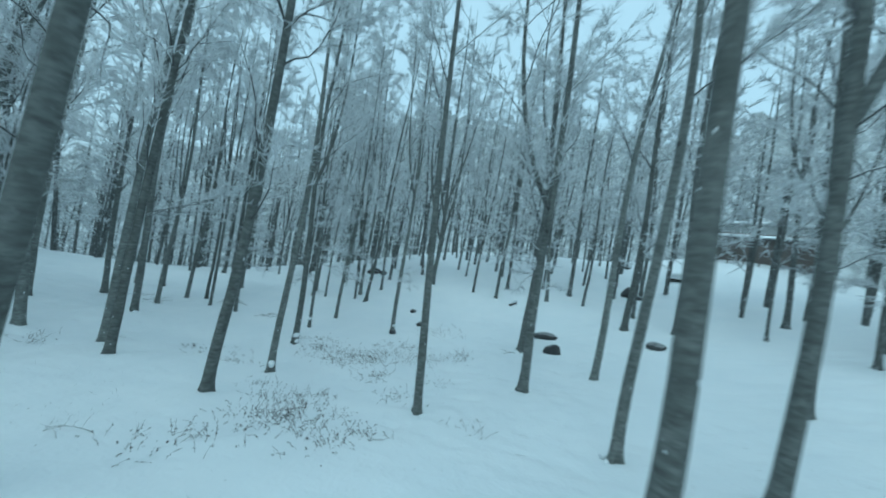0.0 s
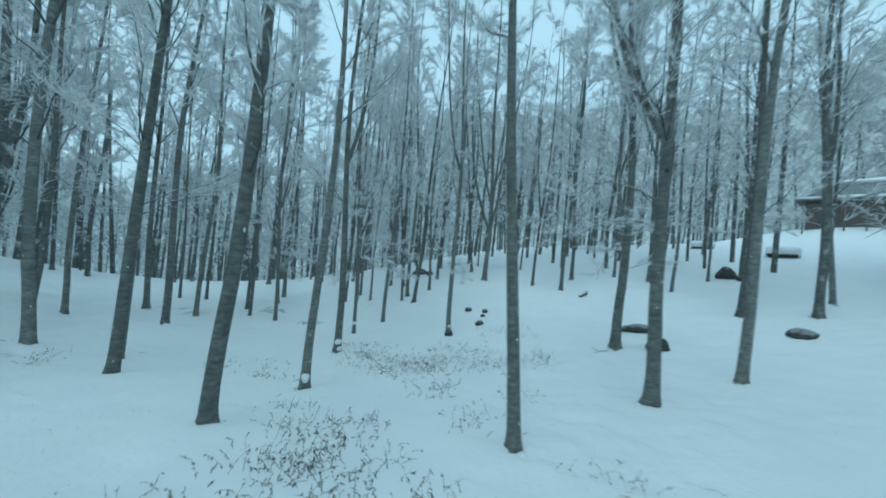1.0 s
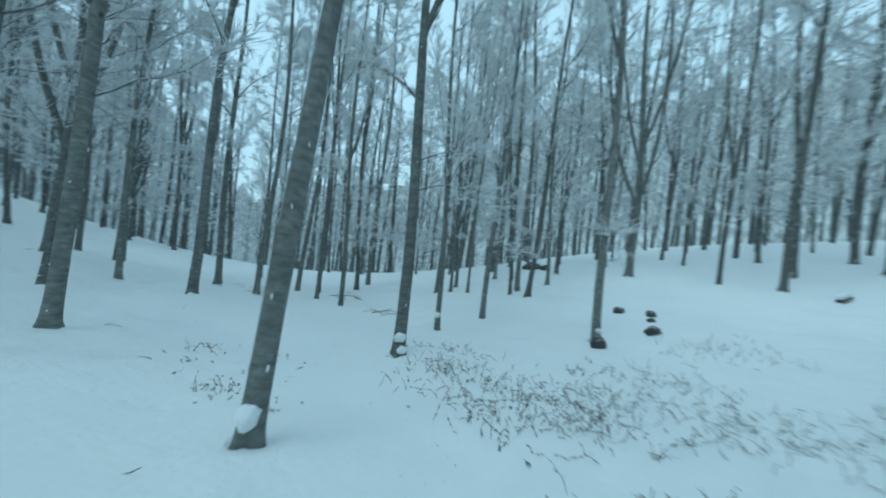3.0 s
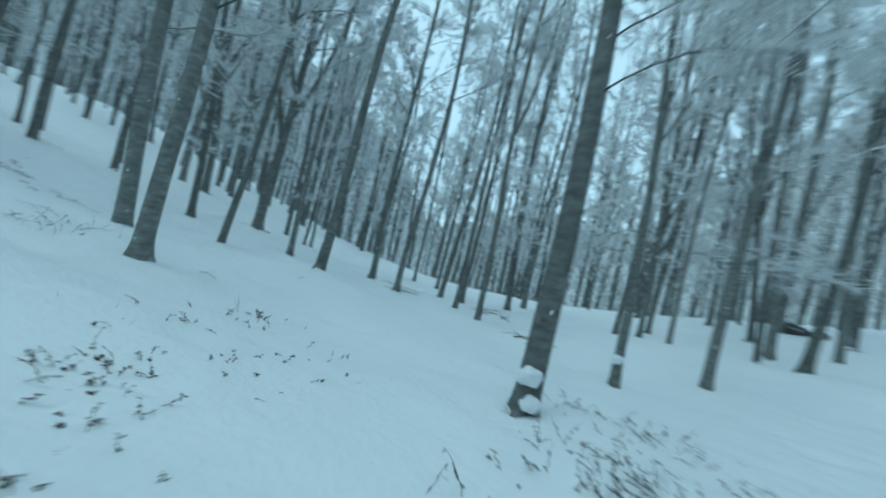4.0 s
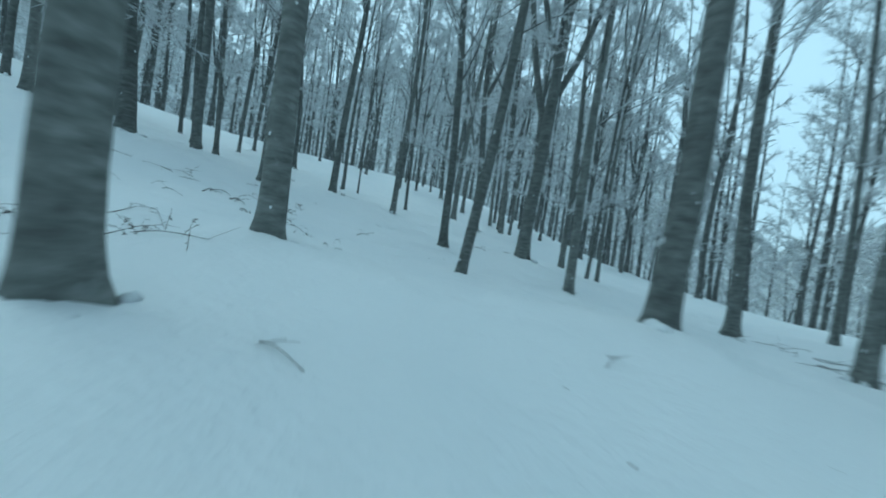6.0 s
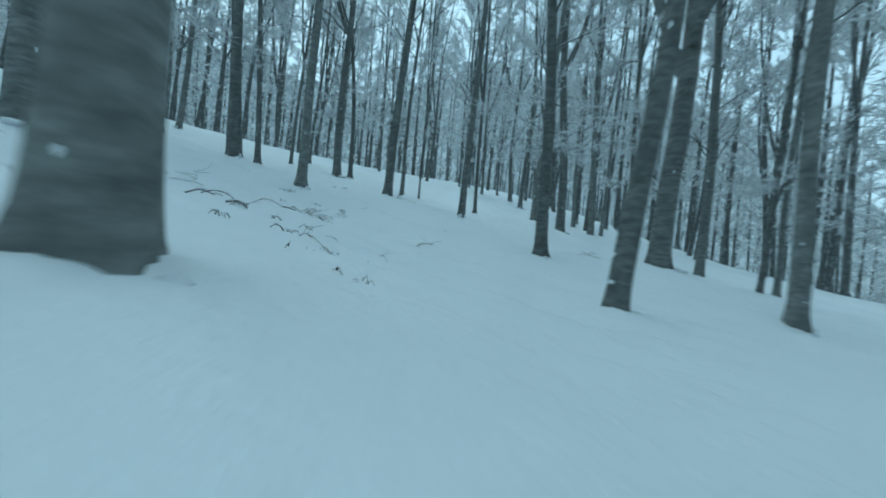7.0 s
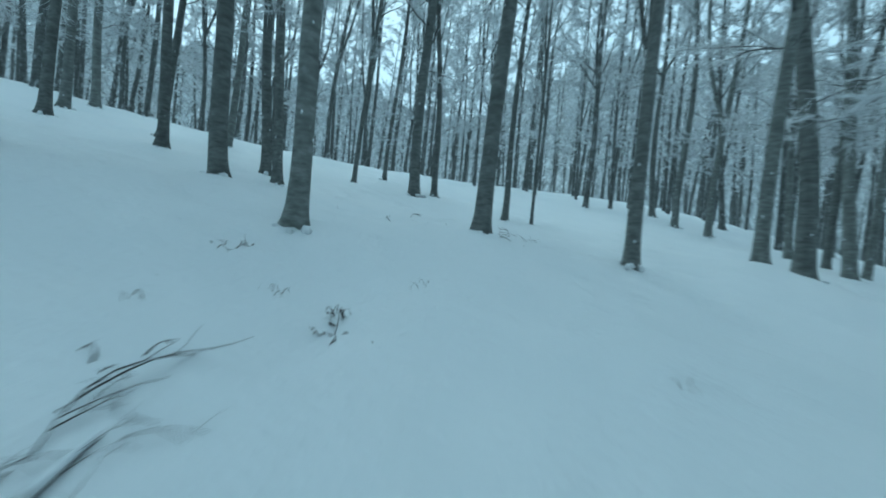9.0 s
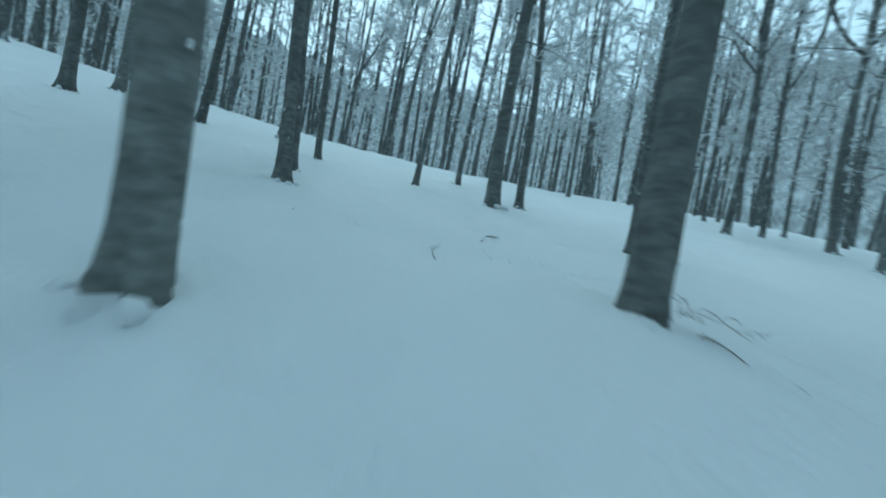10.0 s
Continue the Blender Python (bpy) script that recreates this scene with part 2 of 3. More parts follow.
def build_ground():
    xs, ys = spread(-420, 420, -28, 6, 0.16, 1.09), spread(-420, 420, 2, 20, 0.16, 1.09)
    gx, gy = np.meshgrid(xs, ys)
    gz = land(gx, gy)
    for i in range(gx.shape[0]):
        for j in range(gx.shape[1]):
            if -60 < gx[i, j] < 40 and -30 < gy[i, j] < 60:
                gz[i, j] += drift(gx[i, j], gy[i, j])
    for mx, my, a, r in MOUNDS:
        gz += a * np.exp(-((gx - mx) ** 2 + (gy - my) ** 2) / (2 * r * r))
    nx = len(xs)
    i, j = np.meshgrid(np.arange(len(ys) - 1), np.arange(nx - 1), indexing="ij")
    faces = np.stack([i * nx + j, i * nx + j + 1, (i + 1) * nx + j + 1, (i + 1) * nx + j], -1).reshape(-1, 4)
    s = Shape()
    s.add_even(np.stack([gx, gy, gz], -1).reshape(-1, 3), faces)
    tagged(new("ground", s.mesh("ground", MAT_SNOW)), "deep fresh white snow on a sloping forest floor", "snow ground", kind="structure")


# ---- beeches ----
def branch_line(rng, start, azimuth, rise, length, curl, steps):
    pts, p, a = [np.array(start)], np.array(start, float), rise
    az = azimuth
    for _ in range(steps):
        p = p + length / steps * np.array([math.cos(az) * math.cos(a), math.sin(az) * math.cos(a), math.sin(a)])
        a += curl / steps + rng.normal(0, 0.13)
        az += rng.normal(0, 0.22)
        pts.append(p.copy())
    return np.array(pts)


def twigs_on(rng, frost, line, count, size, thick):
    """Frosted twigs along a branch: each leaves forwards and to a side, the outer ones shorter."""
    u = rng.uniform(0.12, 0.999, count) ** 0.8 * (len(line) - 1)
    i = np.minimum(u.astype(int), len(line) - 2)
    step = line[i + 1] - line[i]
    base = line[i] + (u - i)[:, None] * step
    way = step / (np.linalg.norm(step, axis=1)[:, None] + 1e-9)
    side = rng.normal(0, 1, (count, 3)) * (1, 1, 0.55)
    side /= np.linalg.norm(side, axis=1)[:, None] + 1e-9
    reach = size * rng.uniform(0.35, 1.3, (count, 1)) * (1.15 - 0.5 * (u / (len(line) - 1)))[:, None]
    tip = base + reach * (0.62 * way + 0.72 * side + (0, 0, 0.05))
    frost.cones(base, tip, thick * rng.uniform(0.6, 1.4, count))


def limb(rng, wood, frost, start, azimuth, rise, length, r, subs, twigs, thick, curl=(-0.35, 0.45), fine=True):
    """A limb that sweeps up and out, with side branches that fan from it and frosted twigs on both."""
    line = branch_line(rng, start, azimuth, rise, length, rng.uniform(*curl), 7)
    wood.tube(line, r * np.linspace(1, 0.2, 8), 5)
    twigs_on(rng, frost, line[2:], twigs, 0.5, thick)
    hand = rng.choice((-1, 1))
    for k in range(subs):
        share = 0.2 + 0.75 * (k + rng.uniform(0, 1)) / subs
        u = share * 7
        i = min(int(u), 6)
        base = line[i] + (u - i) * (line[i + 1] - line[i])
        hand = -hand
        sub = branch_line(rng, base, azimuth + hand * rng.uniform(0.35, 1.0), rise + rng.uniform(-0.6, 0.25), length * (0.62 - 0.4 * share) * rng.uniform(0.7, 1.3), rng.uniform(-0.5, 0.4), 4)
        wide = r * (0.6 - 0.35 * share)
        if fine:
            wood.cones(sub[[0, 1, 2]], sub[[2, 3, 4]], (wide, 0.75 * wide, 0.5 * wide))
        else:
            wood.cones(sub[:1], sub[3:4], wide)
        twigs_on(rng, frost, sub, twigs, 0.42, thick)


def stem_line(rng, height, steps, bend):
    z = np.linspace(0, 1, steps) ** 1.6 * height
    fx, fy, px, py = rng.uniform(0.25, 0.5), rng.uniform(0.25, 0.5), rng.uniform(0, 6), rng.uniform(0, 6)
    x = bend * (np.sin(z * fx + px) - math.sin(px)) * np.minimum(z / 2, 1)
    y = bend * (np.sin(z * fy + py) - math.sin(py)) * np.minimum(z / 2, 1)
    return np.stack([x, y, z], 1)


def build_beech(seed, fork=0.0, leaders=1, low=0, lush=1.0, height=19.0, split=True):
    """One beech, 0.30 m thick, on the origin: trunk, limbs and frosted twigs. fork: where it parts into more leaders."""
    rng = np.random.default_rng(seed)
    tree = new("beech_tree")
    trunk, frost, arms = Shape(), Shape(), []
    line = stem_line(rng, height, 30, 0.12)
    line = np.insert(line, (1, 2), (line[0] + (0, 0, 0.01), 0.5 * (line[1] + line[2])), axis=0)
    line[0, 2] = -0.35
    z = line[:, 2]
    foot = np.maximum(z, -0.1)
    taper = 0.120 * np.clip(1 - z / height, 0.04, 1) ** 0.75
    flare = 1 + 0.22 * np.exp(-foot / 0.13) + 0.08 * np.exp(-foot / 0.5)
    th = np.arange(18) * 2 * math.pi / 18
    roots = np.cos(rng.integers(3, 5) * th + rng.uniform(0, 6)) + 0.5 * np.cos(2 * th + rng.uniform(0, 6)) + 0.35 * np.cos(7 * th + rng.uniform(0, 6))
    knobs = np.insert(rng.normal(0, 0.012, (30, 18)), (1, 2), 0.0, axis=0)
    lobes = 1 + (0.27 * np.exp(-foot / 0.18) + 0.05 * np.exp(-foot / 0.9))[:, None] * roots[None] + knobs
    trunk.tube(line, taper * flare, 18, lobes)
    stems = [(line, taper)]
    if fork:
        az = rng.uniform(0, 6.28)
        for k in range(leaders):
            i = int(np.argmin(abs(z - fork - 0.5 * k)))
            rest = height - z[i]
            s = np.linspace(0, 1, 14)
            out = rng.uniform(1.0, 1.7) * (1 - np.exp(-3.6 * s)) + 0.12 * np.sin(5 * s + k)
            turn = az + k * 2.4 + 0.25 * np.sin(3 * s + k)
            second = line[i] + np.stack([out * np.cos(turn), out * np.sin(turn), s * rest * rng.uniform(0.82, 0.95)], 1)
            r2 = taper[i] * rng.uniform(0.6, 0.85) * np.clip(1 - s, 0.05, 1) ** 0.75
            trunk.tube(second, r2, 10)
            stems.append((second, r2))
    for stem, radii in stems:
        top, foot_z = stem[-1, 2], max(3.6, stem[0, 2] + 0.8)
        for k in range(int(lush * (22 if len(stems) == 1 else 14 if len(stems) == 2 else 8))):
            h = foot_z + (top - foot_z - 0.4) * rng.uniform(0, 1) ** 0.9
            i = int(np.argmin(abs(stem[:, 2] - h)))
            share = 1 - (h - 4) / (top - 3)
            arms.append(Shape() if split or not arms else arms[0])
            limb(rng, arms[-1], frost, stem[i], rng.uniform(0, 6.28), rng.uniform(0.55, 1.25), (1.3 + 2.6 * share) * rng.uniform(0.6, 1.2),
                 max(0.012, radii[i] * rng.uniform(0.16, 0.36)), 8 if split else 7, 28 if split else 14, 0.0105 if split else 0.023, fine=split)
    for k in range(low):
        h = rng.uniform(2.2, 4.5)
        i = int(np.argmin(abs(line[:, 2] - h)))
        arms.append(Shape() if split else arms[0])
        limb(rng, arms[-1], frost, line[i], rng.uniform(0, 6.28), rng.uniform(0.2, 0.8), rng.uniform(1.2, 2.6), 0.014, 7, 22, 0.0085 if split else 0.014, (-1.3, -0.4), split)
    clods = Shape()
    for stem, radii in stems:
        for _ in range(9 if not split or len(stems) > 2 else 20):
            i = int(rng.integers(4, len(stem) - 5))
            a, s = rng.uniform(0, 6.28), rng.uniform(0, 1)
            out = (radii[i] + s * (radii[i + 1] - radii[i])) * 0.94
            clods.blob(stem[i] + s * (stem[i + 1] - stem[i]) + (out * math.cos(a), out * math.sin(a), 0), rng.uniform(0.007, 0.022), rng, rng.uniform(1.0, 2.6))
    for q in range(7):
        a = q * 0.9 + rng.uniform(-0.2, 0.2)
        out = rng.uniform(0.19, 0.25)
        clods.blob((out * math.cos(a), out * math.sin(a), rng.uniform(-0.06, 0.02)), rng.uniform(0.04, 0.09), rng)
    part("clinging_snow", clods, MAT_SNOW, tree, "small clods of snow stuck to bark")["kind"] = "stuff"
    # farther trunks take the bark whose colour is paled for mist
    part("trunk", trunk, MAT_BARK if split else MAT_MISTY_BARK, tree, "smooth grey-brown beech bark, lichen-flecked near, paled for mist farther off")
    if split:
        for arm in arms:
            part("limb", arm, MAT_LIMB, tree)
    else:
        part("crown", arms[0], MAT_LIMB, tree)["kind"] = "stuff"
    part("frost_crown", frost, MAT_FROST, tree, "fine twigs white with hoar frost")["kind"] = "stuff"
    return tagged(tree, "tall slim bare beech tree with frosted crown standing in snow", "tree", "beeches of the snowy forest")


KINDS = [(11, 0, 0, 0, 1.0), (12, 5.6, 1, 4, 1.0), (13, 0, 0, 0, 0.8), (14, 5.0, 1, 2, 1.0), (15, 7.0, 2, 5, 1.1), (16, 4.6, 1, 2, 0.9), (17, 3.0, 5, 0, 1.0), (18, 0, 0, 4, 1.0)]
PROTO = [build_beech(*kind) for kind in KINDS]
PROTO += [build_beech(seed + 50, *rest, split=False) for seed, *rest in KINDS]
FIRST = [None] * len(PROTO)
SPOTS = []
tree_rng = np.random.default_rng(5)


def beech(x, y, d, lean_x, lean_y, kind=None):
    """A beech of thickness d at x, y, with its lean as metres sideways per metre up."""
    k = int(tree_rng.choice((0, 1, 2, 4, 5, 7))) if kind is None else kind
    SPOTS.append((x, y))
    MOUNDS.append((x, y, 0.05, 0.3 + d))
    lean = Vector((0, 0, 1)).rotation_difference(Vector((lean_x, lean_y, 1))).to_matrix().to_4x4()
    wide = d / 0.30
    tall = min(1.25, 0.72 + 0.33 * wide) * tree_rng.uniform(0.92, 1.08)
    m = Matrix.Translation((x, y, float(land(x, y)) + 0.02)) @ lean @ pose(0, 0, 0, 0, 0, tree_rng.uniform(0, 360)) @ Matrix.Diagonal((wide, wide, tall, 1))
    if FIRST[k] is None:
        FIRST[k] = m
        return PROTO[k]
    return copy_thing(PROTO[k], m)


beech(-4.34, 7.29, 0.28, 0.047, 0.002, 0)
clumped_a = beech(-4.27, 10.12, 0.25, -0.044, 0.114)
beech(0.14, 7.42, 0.23, -0.067, 0.102, 2)
beech(3.13, 9.89, 0.33, -0.033, -0.030, 3)
beech(6.02, 11.67, 0.30, 0.054, -0.010, 2)
clumped_e = beech(-1.58, 17.13, 0.25, -0.035, 0.039)
clumped_b = beech(-5.08, 13.91, 0.29, -0.031, 0.058)
beech(4.31, 14.79, 0.37, -0.034, 0.014, 4)
beech(-8.21, 9.27, 0.29, 0.027, 0.031, 0)
beech(-11.81, 10.24, 0.33, 0.009, -0.024, 0)
beech(-9.75, 10.72, 0.29, 0.050, 0.002, 0)
clumped_d = beech(-11.70, 13.97, 0.31, -0.060, 0.105, 2)
clumped_c = beech(-5.66, 17.05, 0.19, -0.028, -0.012)
beech(-4.04, 22.13, 0.25, 0.061, -0.077)
beech(-4.93, 18.96, 0.22, 0.013, -0.017)
beech(-13.39, 19.31, 0.25, 0.016, 0.018)
beech(-13.45, 17.36, 0.25, 0.020, -0.009)
beech(-16.77, 18.04, 0.32, -0.008, -0.010)
beech(-16.43, 14.38, 0.25, 0.035, -0.003)
clumped_f = beech(-14.58, 12.08, 0.24, -0.046, 0.061, 0)
beech(-19.02, 13.56, 0.48, -0.014, -0.006, 6)
beech(-17.76, 11.31, 0.27, 0.053, -0.066)
beech(-9.85, 17.92, 0.21, -0.014, -0.011)
beech(-5.01, 23.30, 0.19, -0.040, -0.008)
beech(8.17, 23.99, 0.29, -0.061, -0.007)
beech(15.07, 19.34, 0.28, -0.026, 0.100, 2)
beech(10.50, 18.08, 0.39, 0.007, -0.011, 0)
beech(-12.51, 19.63, 0.21, -0.008, -0.020)
beech(-3.80, 26.39, 0.24, -0.011, 0.003)
beech(0.05, 28.53, 0.44, -0.032, -0.012, 6)
beech(4.75, 24.77, 0.29, 0.014, -0.007)
beech(3.20, 26.20, 0.23, 0.029, -0.006)
beech(15.70, 25.61, 0.32, 0.001, 0.046, 0)
beech(3.94, 6.38, 0.26, 0.030, 0.060, 2)
beech(4.88, 4.35, 0.28, 0.016, -0.015, 5)
beech(9.58, 8.25, 0.35, -0.021, 0.024, 0)
beech(2.12, 2.75, 0.30, 0.050, 0.010, 2)
beech(-11.57, 18.55, 0.19, -0.005, 0.016)
beech(-20.56, 16.29, 0.16, 0.058, -0.008)
beech(-8.53, 23.18, 0.20, -0.007, 0.030)
beech(-7.92, 23.55, 0.19, -0.027, -0.009)
beech(-7.09, 23.55, 0.17, 0.026, 0.017)
beech(-6.97, 27.99, 0.24, 0.003, 0.020)
beech(-5.97, 27.91, 0.27, -0.085, 0.031)
beech(-4.98, 24.66, 0.29, -0.029, -0.050)
beech(-8.24, 24.99, 0.23, 0.008, 0.021)
beech(-12.20, 21.85, 0.26, -0.013, -0.032)
beech(-12.97, 23.82, 0.29, 0.001, -0.002)
beech(-13.86, 4.46, 0.44, 0.042, 0.022)
beech(-15.61, 3.77, 0.43, 0.041, -0.021)
beech(-19.83, 6.96, 0.30, -0.096, -0.028)
beech(-17.73, 5.80, 0.26, 0.010, 0.039, 0)
beech(-4.00, 3.11, 0.33, 0.030, 0.000, 5)
beech(-19.45, 1.83, 0.25, 0.034, -0.033)
beech(-17.87, 3.44, 0.30, 0.067, -0.027)
beech(-18.99, 3.12, 0.19, 0.063, -0.015)
beech(-18.04, 0.37, 0.24, -0.006, -0.028)
beech(-15.81, 0.55, 0.27, 0.018, 0.017)
beech(-16.65, -1.61, 0.23, -0.006, -0.023)
beech(-17.24, -4.02, 0.26, 0.007, -0.075)
beech(-18.24, -6.78, 0.29, 0.021, 0.015)
beech(-18.62, -1.78, 0.21, -0.049, 0.002)
beech(-20.43, -2.36, 0.24, -0.029, 0.023)
beech(-20.48, 0.18, 0.17, 0.046, -0.036)
beech(-22.49, 1.09, 0.17, -0.061, -0.027)
beech(-23.79, 2.38, 0.41, 0.006, -0.045, 3)
beech(-25.41, 1.99, 0.27, 0.044, -0.062)
beech(-24.83, 0.02, 0.19, 0.021, 0.035)
beech(-23.82, 5.52, 0.20, -0.065, -0.015)
beech(-24.45, 6.02, 0.10, 0.010, -0.018)
beech(-21.56, 8.71, 0.27, -0.030, -0.019)
beech(-24.45, 8.47, 0.18, 0.048, -0.036)
beech(-25.04, 10.72, 0.32, 0.001, 0.008)
beech(-26.74, 11.76, 0.47, 0.011, -0.031)
beech(-27.60, 14.75, 0.28, -0.011, -0.027)
beech(-30.70, 13.11, 0.26, 0.042, -0.001)
beech(-32.20, 12.56, 0.29, -0.004, -0.022)
beech(-29.53, 13.29, 0.37, -0.011, -0.052)
beech(-30.32, 13.84, 0.25, 0.050, 0.023)
beech(-34.08, 10.38, 0.34, 0.023, 0.034)
beech(-35.23, 9.18, 0.37, 0.010, -0.019)
beech(-38.12, 8.06, 0.39, -0.024, -0.024)
beech(-22.52, 15.53, 0.29, 0.041, -0.044)
beech(-20.42, 15.91, 0.15, 0.012, 0.053)
beech(-17.48, 20.71, 0.19, -0.018, -0.010)
beech(-16.38, 21.37, 0.19, 0.007, 0.017)


# further beeches up the slopes and across the hollow
ROUTE = np.array([(eye[0], eye[1]) for t, eye, target, roll in PATH])


def off_route(x, y):
    return float(np.min(np.hypot(ROUTE[:, 0] - x, ROUTE[:, 1] - y)))


wood_rng = np.random.default_rng(21)
FAR = []
for _ in range(14000):
    x, y = wood_rng.uniform(-85, 60), wood_rng.uniform(-55, 85)
    gap = off_route(x, y)
    bearing = math.degrees(math.atan2(-(x + 5), y - 13))
    if gap < 17 or gap > 62 or (46 < bearing < 61 and wood_rng.uniform() < 0.62) or (20 < x < 42 and 24 < y < 45):
        continue
    taken = np.array(SPOTS + FAR)
    if np.min(np.hypot(taken[:, 0] - x, taken[:, 1] - y)) < (2.3 if gap < 32 else 2.7):
        continue
    if gap < 24 and len(SPOTS) < 250:
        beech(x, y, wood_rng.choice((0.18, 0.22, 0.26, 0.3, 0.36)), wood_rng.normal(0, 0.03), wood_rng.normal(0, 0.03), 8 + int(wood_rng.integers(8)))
    else:
        FAR.append((x, y))
for k, ob in enumerate(PROTO):
    ob.matrix_basis = FIRST[k]


def far_woods():
    rng = np.random.default_rng(77)
    wood, frost = Shape(), Shape()
    for x, y in FAR[:1500]:
        base, h, r = np.array((x, y, float(land(x, y)) - 0.2)), rng.uniform(15, 22), rng.uniform(0.08, 0.19)
        lean = rng.normal(0, 0.03, 2)
        s = np.linspace(0, 1, 6)
        line = base + np.stack([lean[0] * s * h + 0.15 * np.sin(4 * s + x), lean[1] * s * h + 0.15 * np.sin(4 * s + y), s * h], 1)
        wood.tube(line, r * np.clip(1 - s, 0.06, 1) ** 0.7, 6)
        for k in range(14):
            u = rng.uniform(0.13, 0.98)
            b = line[0] + (line[-1] - line[0]) * u
            az, ln = rng.uniform(0, 6.28), (1.2 + 2.8 * (1 - u)) * rng.uniform(0.7, 1.2)
            tip = b + ln * np.array((math.cos(az) * 0.75, math.sin(az) * 0.75, 0.65))
            wood.cones([b], [tip], 0.028)
            c = b + (tip - b) * rng.uniform(0.2, 1, (18, 1))
            way = rng.normal(0, 1, (18, 3)) + (math.cos(az), math.sin(az), 0.5)
            frost.cones(c, c + way / np.linalg.norm(way, axis=1)[:, None] * rng.uniform(0.4, 1.1, (18, 1)), 0.05)
    ob = tagged(new("far_woods"), "distant dense bare beech woods white with frost", "woods", kind="stuff")
    # these trunks carry the mist in their bark colour too
    part("trunk", wood, MAT_MISTY_BARK, ob)["kind"] = "stuff"
    part("frost_crown", frost, MAT_FROST, ob, "fine twigs white with hoar frost")["kind"] = "stuff"


def wooded_hills():
    """An added far ring of wooded slopes that closes the view behind the last trees."""
    rng = np.random.default_rng(4)
    n, rows = 360, 7
    verts, faces = [], []
    for i in range(n):
        a = i * 2 * math.pi / n
        r = 92 + 6 * math.sin(3 * a + 1) + 4 * math.sin(7 * a)
        base = float(land(-10 + r * math.cos(a), 12 + r * math.sin(a))) - 4
        dip = math.exp(-((math.degrees(math.atan2(-math.cos(a), math.sin(a))) - 53) / 12) ** 2)
        crown = 54 - 14 * dip + 4 * math.sin(5 * a) + 3 * math.sin(11 * a + 2) + rng.uniform(-3, 3)
        for k in range(rows):
            s = k / (rows - 1)
            rr = r + 30 * s + rng.uniform(-0.8, 0.8)
            verts.append((-10 + rr * math.cos(a), 12 + rr * math.sin(a), base + crown * s))
    for i in range(n):
        for k in range(rows - 1):
            faces.append((i * rows + k, ((i + 1) % n) * rows + k, ((i + 1) % n) * rows + k + 1, i * rows + k + 1))
    s = Shape()
    s.add(verts, faces)
    tagged(new("backdrop", s.mesh("backdrop", MAT_HILL)), "added backdrop of far frosted forest slopes with mist in its colour", "wooded hills", kind="structure")


# ---- undergrowth, deadwood and stones ----
def on_snow(x, y):
    return float(land(x, y)) + drift(x, y)


def bramble(x, y, spread_r, count, tall=0.35):
    """A patch of withered bramble sprigs that stick out of the snow."""
    rng = np.random.default_rng(int(abs(x * 131 + y * 17) * 10))
    stems, leaves = Shape(), Shape()
    for _ in range(int(count * (2.3 if tall > 0.3 else 0.9))):
        px, py = rng.normal(0, spread_r * 0.6, 2)
        h = tall * rng.uniform(0.25, 0.85)
        line = branch_line(rng, (px, py, on_snow(x + px, y + py) - 0.03), rng.uniform(0, 6.28), rng.uniform(0.5, 1.4), h, rng.uniform(-1.4, 0.2), 4)
        stems.tube(line, np.linspace(0.0026, 0.0012, 5), 3)
        for _ in range(int(rng.integers(6, 12))):
            u = rng.uniform(1, 4)
            i = min(int(u), 3)
            c = line[i] + (u - i) * (line[i + 1] - line[i])
            a, t, s = rng.uniform(0, 6.28), rng.uniform(-0.9, 0.4), rng.uniform(0.006, 0.017)
            f = np.array((math.cos(a) * math.cos(t), math.sin(a) * math.cos(t), math.sin(t)))
            w = np.array((-math.sin(a), math.cos(a), rng.uniform(-0.5, 0.5)))
            dip = np.array((0, 0, -0.25 * s))
            leaves.add([c, c + s * (f * 0.9 + w * 0.5) + dip, c + 2 * s * f, c + s * (f * 0.9 - w * 0.5) + dip, c + s * f * 0.9 + 0.2 * s * np.array((0, 0, 1))],
                       [(0, 1, 4), (1, 2, 4), (2, 3, 4), (3, 0, 4)])
    ob = tagged(new("bramble_patch"), "withered brown bramble sprigs poking out of the snow", "undergrowth", "brambles in the snow")
    ob.location = (x, y, 0)
    part("stalk", stems, MAT_STEM, ob)["kind"] = "stuff"
    part("foliage", leaves, MAT_LEAF, ob, "shrivelled brown leaves")["kind"] = "stuff"


